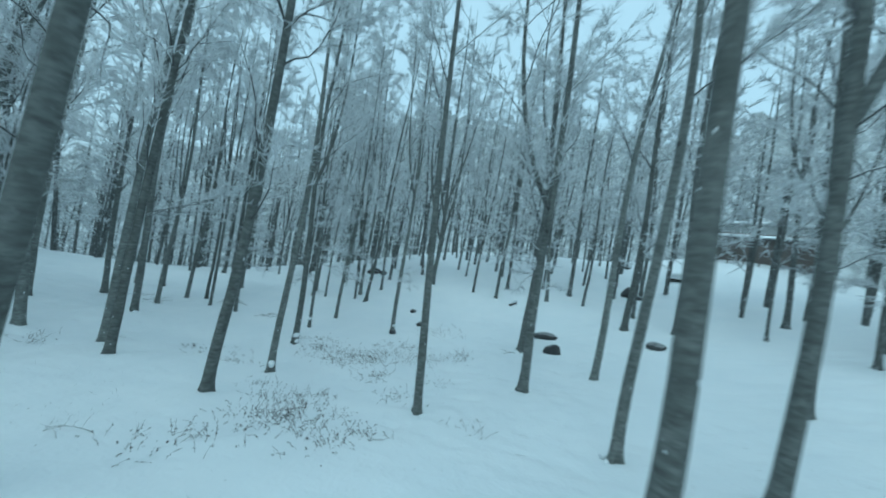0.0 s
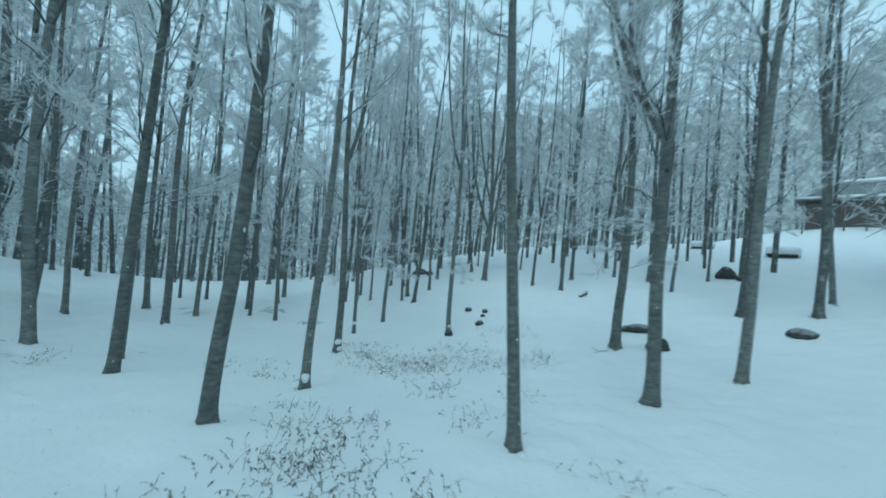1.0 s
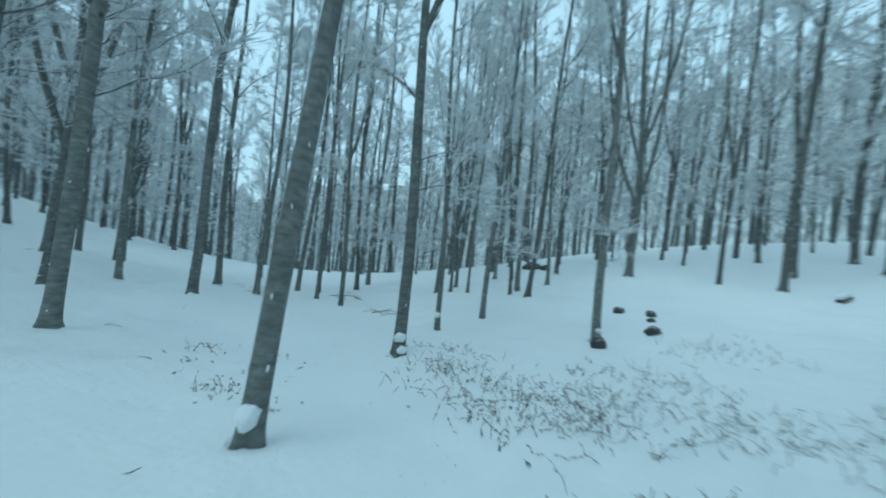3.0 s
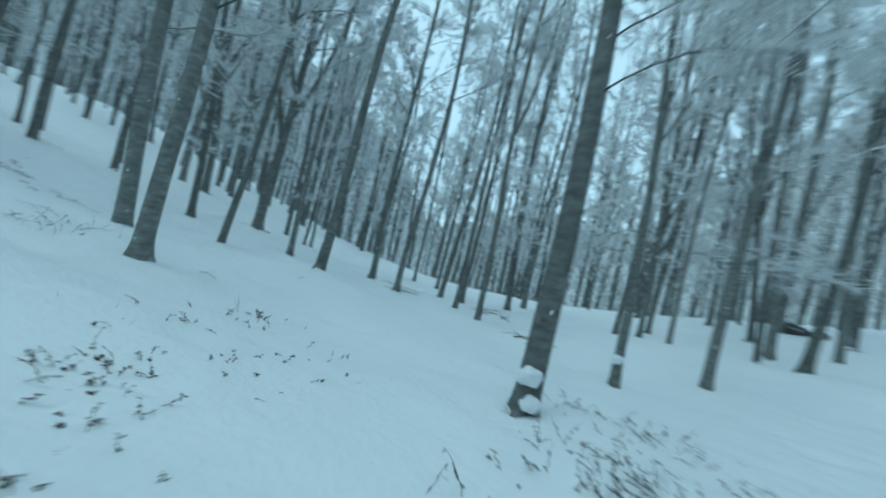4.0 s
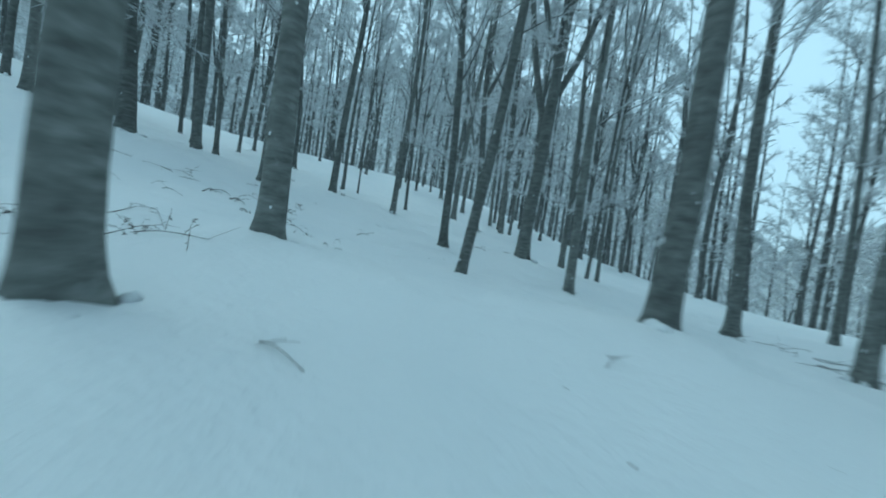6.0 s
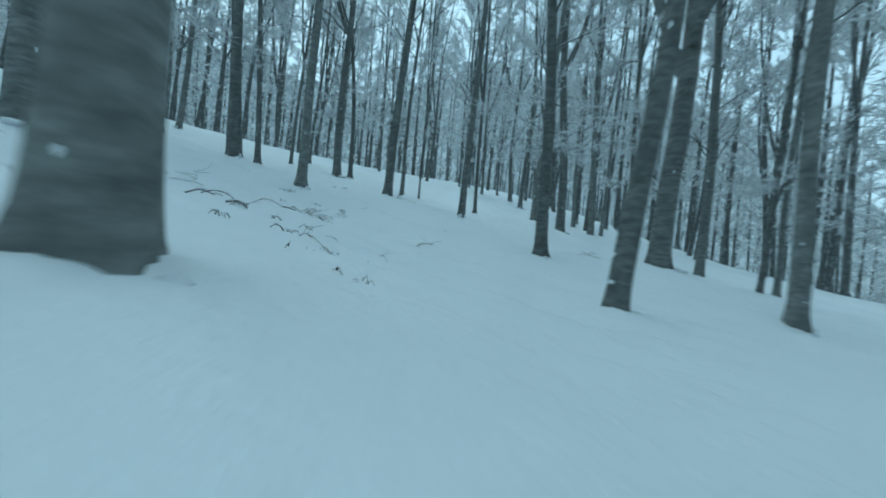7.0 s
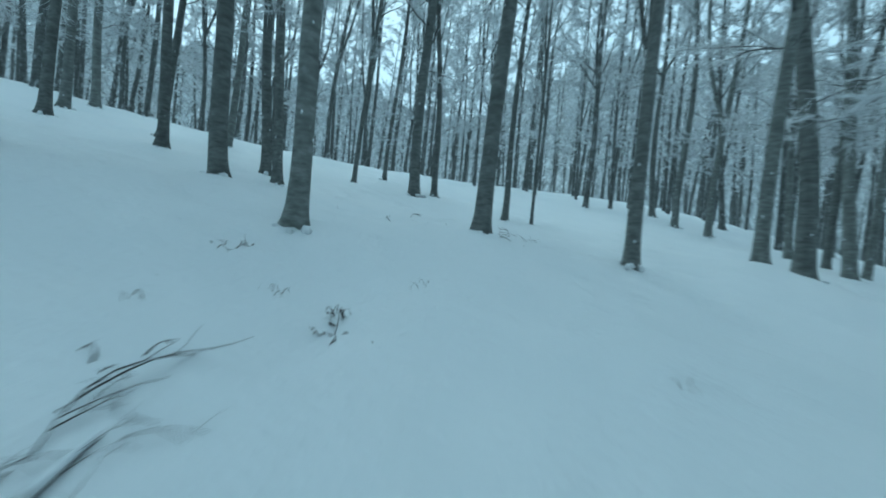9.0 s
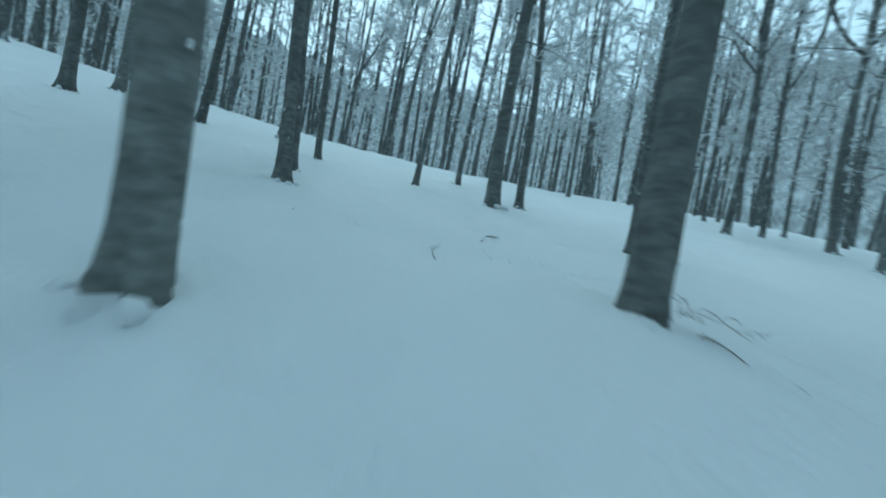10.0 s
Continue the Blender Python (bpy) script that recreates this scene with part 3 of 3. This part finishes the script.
def stick(x, y, heading, length, r=0.008, twigs=3, lift=0.04, curl=0.5, seed=0, snowed=False):
    """A fallen stick or branch on the snow, with side twigs as parts."""
    rng = np.random.default_rng(int(abs(x * 71 + y * 37) * 10) + seed)
    n = 7
    pts, hd, px, py = [], radians(heading), 0.0, 0.0
    for i in range(n):
        s = i / (n - 1)
        pts.append((px, py, on_snow(x + px, y + py) + r * 0.6 + 0.6 * lift * math.sin(math.pi * s)))
        px, py = px + length / n * math.cos(hd), py + length / n * math.sin(hd)
        hd += curl / n + rng.normal(0, 0.12)
    pts = np.array(pts)
    ob = tagged(new("fallen_branch"), "thin dark fallen branch lying half buried in snow", "branch", "fallen branches")
    ob.location = (x, y, 0)
    body = Shape()
    body.tube(pts, np.linspace(r, r * 0.4, n), 6)
    part("stick", body, MAT_STICK, ob)
    if snowed:
        cap = Shape()
        cap.tube(pts + (0, 0, 1.5 * r), r * (0.9 + 0.5 * rng.uniform(0, 1, n)) * np.sin(np.linspace(0.3, 2.9, n)), 7)
        part("snow", cap, MAT_SNOW, ob, "ridge of snow on top")
    for _ in range(twigs):
        i = int(rng.integers(1, n - 1))
        t = Shape()
        az = radians(heading) + rng.choice((-1, 1)) * rng.uniform(0.4, 1.1)
        line = branch_line(rng, pts[i], az, rng.uniform(0.0, 0.5), length * rng.uniform(0.2, 0.45), rng.uniform(-0.8, 0.2), 3)
        t.tube(line, np.linspace(r * 0.55, r * 0.2, 4), 4)
        part("twig", t, MAT_STICK, ob)


def brush(x, y, r, count, thick=0.008):
    for k in range(count):
        a = (k * 2.4 + x * 3.1) % 6.28
        q = r * (0.3 + 0.7 * ((k * 0.618 + y) % 1))
        stick(x + q * math.cos(a), y + q * math.sin(a), math.degrees(a * 2.7 + k), r * 1.4, thick * (0.7 + 0.5 * ((k * 0.37) % 1)), 2, 0.07, 0.9, k)


def sprig(x, y, heading, tall, leaf_count, size=0.014):
    """One withered sprig: a thin bent stalk with a fork and drooping leaves."""
    rng = np.random.default_rng(int(abs(x * 93 + y * 41) * 10))
    stems, leaves = Shape(), Shape()
    line = branch_line(rng, (0, 0, on_snow(x, y) - 0.04), radians(heading), 1.0, tall + 0.04, rng.uniform(-0.7, 0.3), 6)
    side = branch_line(rng, line[3], radians(heading) + rng.choice((-0.8, 0.8)), 0.7, tall * 0.45, -0.3, 4)
    stems.tube(line, np.linspace(0.0032, 0.0012, 7), 4)
    stems.tube(side, np.linspace(0.002, 0.001, 5), 4)
    for k in range(leaf_count):
        stalk = line if k % 3 else side
        u = rng.uniform(1.2, len(stalk) - 1.01)
        i = int(u)
        c = stalk[i] + (u - i) * (stalk[i + 1] - stalk[i])
        a, t, s = rng.uniform(0, 6.28), rng.uniform(-1.2, 0.0), size * rng.uniform(0.6, 1.3)
        f = np.array((math.cos(a) * math.cos(t), math.sin(a) * math.cos(t), math.sin(t)))
        w = np.array((-math.sin(a), math.cos(a), rng.uniform(-0.4, 0.4)))
        rise = np.array((0, 0, 0.25 * s))
        leaves.add([c, c + s * (0.8 * f + 0.42 * w), c + s * (1.6 * f + 0.3 * w) - rise, c + 2.2 * s * f - 2 * rise, c + s * (1.6 * f - 0.3 * w) - rise, c + s * (0.8 * f - 0.42 * w), c + s * f + rise],
                   [(0, 1, 6), (1, 2, 6), (2, 3, 6), (3, 4, 6), (4, 5, 6), (5, 0, 6)])
    ob = tagged(new("sprig"), "single withered sprig with drooping brown leaves in the snow", "undergrowth", "sprigs in the snow")
    ob.location = (x, y, 0)
    part("stalk", stems, MAT_STEM, ob)
    if leaf_count:
        part("foliage", leaves, MAT_LEAF, ob, "shrivelled brown leaves")["kind"] = "stuff"


def rock(x, y, lx, ly, lz, turn, sunk=0.35, label="dark rock with a thin snow cap in the snow"):
    bm = bmesh.new()
    bmesh.ops.create_icosphere(bm, subdivisions=3, radius=0.5)
    for v in bm.verts:
        d = 1 + 0.28 * noise.noise(v.co * 2.2 + Vector((x, y, 0))) + 0.1 * noise.noise(v.co * 6 + Vector((y, x, 0)))
        v.co = Vector((v.co.x * lx * d, v.co.y * ly * d, v.co.z * lz * d))
    me = bpy.data.meshes.new("rock")
    bm.to_mesh(me)
    bm.free()
    me.materials.append(MAT_ROCK)
    ob = tagged(new("rock", me), label, "rock", "rocks in the snow")
    ob.matrix_basis = pose(x, y, on_snow(x, y) + lz * (0.5 - sunk), 4, -5, turn)


def snow_clump(tree, dx, dy, z, size):
    """A cushion of snow that clings to the foot of a trunk."""
    bm = bmesh.new()
    bmesh.ops.create_icosphere(bm, subdivisions=3, radius=size)
    for v in bm.verts:
        d = 1 + 0.5 * noise.noise(v.co * (1.3 / size) + Vector((z, dx, dy)))
        v.co = Vector((v.co.x * d, v.co.y * d, v.co.z * d * (0.75 if v.co.z > 0 else 1.1)))
    me = bpy.data.meshes.new("snow_clump")
    bm.to_mesh(me)
    bm.free()
    me.shade_smooth()
    me.materials.append(MAT_SNOW)
    ob = new("snow_clump", me)
    ob.parent = tree
    inv = tree.matrix_basis.to_3x3().inverted()
    off = inv @ Vector((dx, dy, z))
    ob.matrix_basis = Matrix.LocRotScale(off, None, [1 / s for s in tree.matrix_basis.to_scale()])
    tagged(ob, "cushion of snow stuck to the bark")


def box(s, lo, hi):
    (a, b, c), (d, e, f) = lo, hi
    s.add([(a, b, c), (d, b, c), (d, e, c), (a, e, c), (a, b, f), (d, b, f), (d, e, f), (a, e, f)],
          [(3, 2, 1, 0), (4, 5, 6, 7), (0, 1, 5, 4), (1, 2, 6, 5), (2, 3, 7, 6), (3, 0, 4, 7)])


def slab(s, corners, thick):
    """A sloping sheet of the given thickness over four corners."""
    top = [np.array(c, float) + (0, 0, thick) for c in corners]
    s.add([*map(np.array, corners), *top], [(3, 2, 1, 0), (4, 5, 6, 7), (0, 1, 5, 4), (1, 2, 6, 5), (2, 3, 7, 6), (3, 0, 4, 7)])


def hut(x, y, z, turn):
    """A low wooden hut with a hipped snowy roof and a railed porch."""
    ob = tagged(new("forest_hut"), "low brown wooden hut with grey roof under snow", "hut")
    ob.matrix_basis = pose(x, y, z, 0, 0, turn)
    L, W, H, R = 4.6, 2.8, 1.7, 1.7
    for lo, hi in (((-L, -W, -1.6), (L, -W + 0.15, H)), ((-L, W - 0.15, -1.6), (L, W, H)), ((-L, -W + 0.15, -1.6), (-L + 0.15, W - 0.15, H)), ((L - 0.15, -W + 0.15, -1.6), (L, W - 0.15, H))):
        s = Shape()
        box(s, lo, hi)
        wall = part("wall", s, MAT_WOOD, ob, "brown horizontal boards", False)
        if hi[0] - lo[0] > 2:
            yy = lo[1] - 0.03 if lo[1] < 0 else hi[1]
            board = Shape()
            box(board, (-L, yy, 0), (L, yy + 0.03, 0.17))
            me = board.mesh("board", MAT_WOOD, False)
            for k in range(11):
                bo = new("board", me)
                bo.parent, bo.location = wall, (0, 0, 0.2 * k - 0.1)
    E = 0.6
    for side in (-1, 1):
        s = Shape()
        slab(s, [(-L - E, side * (W + E), H - 0.25), (L + E, side * (W + E), H - 0.25), (L - 1.5, 0, H + R), (-L + 1.5, 0, H + R)], 0.12)
        part("roof", s, MAT_ROOF, ob, "grey sheet roof", False)
        s = Shape()
        slab(s, [(side * (L + E), -W - E, H - 0.25), (side * (L + E), W + E, H - 0.25), (side * (L - 1.5), 0.01, H + R), (side * (L - 1.5), -0.01, H + R)], 0.12)
        part("roof", s, MAT_ROOF, ob, "grey sheet roof", False)
        s = Shape()
        slab(s, [(-L - E - 0.05, side * (W + E + 0.05), H - 0.12), (L + E + 0.05, side * (W + E + 0.05), H - 0.12), (L + E - 0.8, side * (W + E - 0.9), H + 0.22), (-L - E + 0.8, side * (W + E - 0.9), H + 0.22)], 0.16)
        part("snow", s, MAT_SNOW, ob, "snow along the eaves")
    s = Shape()
    s.tube([(-L + 1.3, 0, H + R + 0.12), (0, 0, H + R + 0.16), (L - 1.3, 0, H + R + 0.12)], [0.2, 0.24, 0.2], 8)
    part("snow", s, MAT_SNOW, ob, "snow along the ridge")
    for k in range(9):
        s = Shape()
        box(s, (-L + k * 1.15 - 0.05, -W - 1.5, -1.6), (-L + k * 1.15 + 0.05, -W - 1.4, 0.95))
        part("post", s, MAT_WOOD, ob, "", False)
    for z in (0.45, 0.85):
        s = Shape()
        box(s, (-L, -W - 1.49, z), (L, -W - 1.42, z + 0.09))
        part("rail", s, MAT_WOOD, ob, "", False)


def log_pile(x, y, turn):
    ob = tagged(new("log_pile"), "stack of cut logs under a thick cover of snow", "log pile")
    ob.matrix_basis = pose(x, y, on_snow(x, y), 0, 0, turn)
    for k in range(9):
        row, col = divmod(k, 5) if k < 5 else (1, k - 5)
        s = Shape()
        yy, zz = (col - 2 + 0.5 * row) * 0.2, 0.1 + 0.17 * row
        s.tube([(-0.8, yy, zz), (0, yy, zz + 0.01), (0.8, yy, zz)], [0.1, 0.105, 0.1], 10)
        part("log", s, MAT_STICK, ob)
    s = Shape()
    s.tube([(-0.9, 0, 0.36), (0, 0, 0.4), (0.9, 0, 0.36)], [0.3, 0.34, 0.3], 10, np.full((3, 10), 1.0) * (1 + 0.5 * np.abs(np.cos(np.arange(10) * 0.628))))
    part("snow", s, MAT_SNOW, ob, "snow cover")


clump_rows = ((clumped_a, 0.06, -0.08, 0.34, 0.125), (clumped_b, 0.05, -0.12, 0.40, 0.12), (clumped_b, 0.12, -0.10, 0.16, 0.10), (clumped_c, 0.0, -0.1, 0.5, 0.1),
              (clumped_d, 0.18, -0.14, 0.02, 0.15), (clumped_e, 0.05, -0.12, 0.3, 0.08),
              (clumped_f, 0.04, -0.06, 0.05, 0.08), (clumped_f, 0.0, -0.06, 0.3, 0.06), (clumped_f, -0.02, -0.055, 0.55, 0.045))
for tree, dx, dy, z, size in clump_rows:
    snow_clump(tree, 0.78 * dx, 0.78 * dy, z, 0.82 * size)

bramble(-1.90, 6.15, 0.9, 60)
bramble(-2.57, 6.40, 0.7, 36)
bramble(-3.33, 5.07, 0.6, 26)
bramble(-1.14, 5.23, 0.5, 18)
bramble(-0.59, 5.71, 0.4, 12)
bramble(-2.25, 7.15, 0.5, 20)
bramble(-3.23, 12.84, 0.9, 60)
bramble(-1.69, 13.24, 1.0, 75)
bramble(0.09, 13.15, 0.9, 55)
bramble(1.59, 13.63, 0.5, 22, 0.45)
bramble(-1.33, 10.44, 0.6, 16)
bramble(-1.16, 10.63, 0.2, 8, 0.4)
bramble(0.63, 10.46, 0.5, 9)
bramble(1.25, 17.27, 0.9, 26)
bramble(-5.56, 10.87, 0.6, 12, 0.2)
bramble(-3.93, 8.48, 0.5, 12)
bramble(-2.07, 8.17, 0.3, 9)
bramble(-2.58, 8.06, 0.3, 8)
bramble(-0.49, 8.61, 0.6, 14)
bramble(1.22, 6.80, 0.6, 12)
bramble(-3.13, 7.67, 0.5, 16)
bramble(-3.88, 13.38, 0.5, 18)
bramble(-2.38, 11.91, 0.7, 40)
bramble(-1.65, 12.41, 0.7, 36)
bramble(-1.47, 14.50, 0.8, 26)
bramble(-0.41, 14.63, 0.8, 24)
bramble(-4.12, 13.76, 0.6, 24)
bramble(-4.06, 14.85, 0.5, 14)
bramble(-5.01, 14.69, 0.4, 9)
bramble(-6.13, 11.60, 0.3, 8, 0.2)
bramble(-6.30, 12.33, 0.4, 8, 0.2)
bramble(-5.29, 10.97, 0.4, 17, 0.2)
bramble(-6.05, 11.05, 0.25, 8, 0.2)
bramble(-4.82, 11.07, 0.3, 6, 0.2)
bramble(-5.70, 11.97, 0.2, 4, 0.2)
bramble(-6.76, 12.78, 0.3, 5, 0.2)
bramble(-10.60, 9.69, 0.5, 12)
bramble(0.39, 16.95, 0.5, 10)
bramble(-16.95, 7.56, 0.12, 9, 0.16)
bramble(-16.93, 6.19, 0.08, 5, 0.2)


def litter():
    """Tiny withered bits that show through the snow, thick about the brambles and thin elsewhere."""
    rng = np.random.default_rng(31)
    leaves, stems = Shape(), Shape()
    for _ in range(9000):
        x, y = rng.uniform(-22, 7), rng.uniform(3, 18)
        thick = max(0.0, noise.noise((x * 0.45, y * 0.45, 12.0)) + (0.12 if x > -8.5 and y < 16 else -0.22))
        if rng.uniform() > 1.1 * thick:
            continue
        c = np.array((x, y, on_snow(x, y) + 0.004))
        a, s = rng.uniform(0, 6.28), rng.uniform(0.006, 0.018)
        f, w = np.array((math.cos(a), math.sin(a), rng.uniform(0.1, 0.8))), np.array((-math.sin(a), math.cos(a), rng.uniform(-0.3, 0.3)))
        if rng.uniform() < 0.6:
            leaves.add([c - s * f * 0.4, c + s * 0.45 * w, c + s * f, c - s * 0.45 * w, c + (0, 0, 0.3 * s)], [(0, 1, 4), (1, 2, 4), (2, 3, 4), (3, 0, 4)])
        else:
            stems.cones([c - (0, 0, 0.02)], [c + f * s * 4 + (0, 0, 0.03)], 0.0018)
    ob = tagged(new("leaf_litter"), "scattered withered leaf bits and twig ends in the snow", "leaf litter", kind="stuff")
    part("foliage", leaves, MAT_LEAF, ob)["kind"] = "stuff"
    part("stalk", stems, MAT_STEM, ob)["kind"] = "stuff"


litter()
bramble(-5.62, 10.76, 0.22, 12, 0.26)
bramble(-5.94, 10.88, 0.22, 10, 0.26)
bramble(-7.11, 11.31, 0.28, 10, 0.26)
bramble(-7.99, 12.10, 0.10, 12, 0.20)
# sprigs beside the way
for x, y, heading, tall, leaf_count in ((-7.75, 12.07, 200, 0.30, 26), (-8.04, 11.88, 210, 0.34, 0), (-7.87, 11.78, 190, 0.24, 8), (-7.63, 12.20, 215, 0.24, 3),
                                        (-7.64, 11.68, 120, 0.12, 7), (-7.80, 11.80, 30, 0.10, 4), (-8.25, 12.15, 140, 0.12, 12), (-7.92, 12.66, 60, 0.10, 5),
                                        (-7.34, 11.91, 200, 0.24, 6), (-7.75, 11.39, 230, 0.16, 7), (-7.41, 12.04, 80, 0.10, 6), (-8.10, 12.45, 100, 0.09, 4),
                                        (-17.03, 6.20, 250, 0.20, 5), (-16.80, 7.66, 200, 0.16, 9), (-1.35, 10.63, 90, 0.38, 24), (1.75, 13.48, 20, 0.45, 30),
                                        (-2.75, 8.69, 40, 0.30, 2), (-2.04, 8.29, 100, 0.28, 10), (-0.33, 8.73, 160, 0.28, 6), (-13.10, 9.70, 60, 0.12, 2)):
    sprig(x, y, heading, 0.7 * tall, leaf_count)

# fallen branches on the slope
stick(-14.15, 9.05, 48, 0.80, 0.006, 0, 0.04, 0.5)
brush(-13.75, 9.62, 0.06, 6, 0.0018)
brush(-13.82, 9.10, 0.10, 4, 0.006)
stick(-15.74, 9.64, 200, 0.75, 0.009, 3, 0.05, -0.9)
stick(-14.29, 9.83, 42, 0.28, 0.004, 1, 0.03)
stick(-14.40, 8.88, 215, 0.34, 0.006, 1, 0.05)
brush(-14.38, 8.84, 0.10, 3, 0.004)
stick(-14.45, 9.22, 250, 0.22, 0.004, 2, 0.05)
# a heap of broken boughs over a half-buried log
stick(-15.56, 8.14, 226, 0.50, 0.012, 0, 0.0, 0.1, 0, True)
stick(-15.72, 7.80, 235, 0.75, 0.008, 2, 0.14, -0.7)
stick(-15.80, 7.60, 190, 0.60, 0.007, 3, 0.14, 0.8)
brush(-15.82, 7.74, 0.20, 9, 0.004)
brush(-15.68, 7.95, 0.13, 9, 0.0025)
brush(-15.56, 8.16, 0.10, 6, 0.0018)
brush(-15.98, 7.36, 0.10, 3, 0.006)
# twig ends by the end of the way
brush(-16.90, 6.16, 0.10, 4, 0.005)
brush(-16.89, 6.99, 0.05, 4, 0.003)
brush(-17.01, 7.46, 0.05, 6, 0.003)
stick(-16.91, 7.59, 215, 0.22, 0.004, 2, 0.05)
brush(-17.87, 7.50, 0.06, 3, 0.002)
stick(-19.51, 5.52, 250, 0.45, 0.008, 3, 0.12, -0.6)
stick(-19.97, 7.14, 60, 0.45, 0.007, 3, 0.10, 0.8)
brush(-16.19, 6.76, 0.04, 3, 0.003)
brush(-18.05, 9.36, 0.05, 3, 0.002)
# boughs up the bank, partly under snow
stick(-14.05, 7.36, 192, 0.60, 0.011, 2, 0.06, 0.3, 0, True)
stick(-14.30, 7.28, 175, 0.45, 0.008, 2, 0.12, -0.6)
stick(-14.90, 6.30, 220, 0.90, 0.008, 3, 0.15, 0.6)
stick(-15.17, 7.20, 160, 0.50, 0.006, 2, 0.10, -0.7)
brush(-14.38, 7.83, 0.16, 5, 0.007)
brush(-13.42, 8.70, 0.10, 3, 0.006)
brush(-14.43, 8.34, 0.10, 3, 0.006)
stick(-14.28, 7.72, 185, 0.50, 0.010, 2, 0.04, 0.3, 0, True)
stick(-15.40, 7.52, 170, 0.25, 0.008, 1, 0.02, 0.3, 0, True)
brush(-14.72, 6.23, 0.4, 4, 0.005)
brush(-13.04, 7.35, 0.3, 3, 0.004)
brush(-13.84, 5.28, 0.4, 4, 0.005)
stick(-12.88, 10.30, 40, 0.24, 0.007, 1, 0.05, 0.6, 0, True)
brush(-12.72, 10.58, 0.04, 6, 0.0016)
# boughs by the pair of beeches at the end of the way
stick(-20.06, 7.18, 172, 0.16, 0.010, 0, 0.01)
stick(-20.02, 7.26, 100, 0.16, 0.012, 0, 0.01, 0.2, 0, True)
stick(-20.84, 7.18, 35, 0.42, 0.004, 1, 0.05, 0.2)
stick(-20.00, 7.56, 25, 0.24, 0.004, 1, 0.03, 0.2)
stick(-20.05, 7.52, 30, 0.12, 0.006, 0, 0.02)
brush(-20.90, 7.25, 0.16, 4, 0.004)
brush(-20.45, 7.05, 0.14, 4, 0.004)
stick(-21.23, 4.48, 200, 0.60, 0.010, 3, 0.12, -0.7)
stick(-20.20, 7.05, 190, 0.70, 0.006, 4, 0.20, -0.5)
brush(-10.69, 9.68, 0.5, 6, 0.005)
stick(-10.69, 13.22, 150, 0.3, 0.007, 2)
stick(-9.98, 11.46, 70, 0.35, 0.005, 3, 0.08)
brush(-14.28, 17.94, 0.8, 6, 0.008)
brush(-16.13, 18.50, 0.9, 6, 0.008)
brush(-19.12, 12.57, 0.4, 3)
brush(-8.28, 18.07, 0.6, 4, 0.02)
brush(-11.24, 19.99, 0.8, 6, 0.02)
stick(-4.35, 4.89, 175, 0.7, 0.007, 5, 0.1)
stick(-4.57, 4.62, 150, 0.6, 0.006, 4, 0.1)
stick(4.07, 14.60, 190, 0.7, 0.03, 1)
stick(5.40, 23.00, 25, 1.0, 0.09, 1, 0.10, 0.2, 0, True)

# stones
rock(5.61, 14.71, 0.85, 0.6, 0.6, 20)
rock(5.93, 16.94, 1.3, 0.6, 0.4, -15, 0.3, "flat dark rock ledge under a snow cap")
rock(-0.85, 20.91, 0.34, 0.3, 0.3, 10)
rock(0.02, 20.52, 0.36, 0.28, 0.28, 70)
rock(-0.10, 19.64, 0.25, 0.2, 0.2, 30)
rock(-0.26, 18.17, 0.42, 0.32, 0.28, 45)
rock(14.8, 25.6, 1.2, 0.9, 1.0, 15)
rock(15.2, 24.9, 0.7, 0.5, 0.4, 50)
rock(10.6, 15.5, 0.9, 0.6, 0.38, 0)
rock(-5.60, 32.55, 1.4, 0.8, 0.8, 30)
rock(-4.65, 32.11, 0.8, 0.6, 0.5, 80)
rock(-1.51, 16.80, 0.34, 0.3, 0.42, 20, 0.3, "mossy stone against the foot of a beech")
hut(32.8, 34.4, 4.7, -45)
log_pile(19.9, 36.5, -30)
log_pile(21.4, 29.9, -45)

far_woods()
wooded_hills()
build_ground()
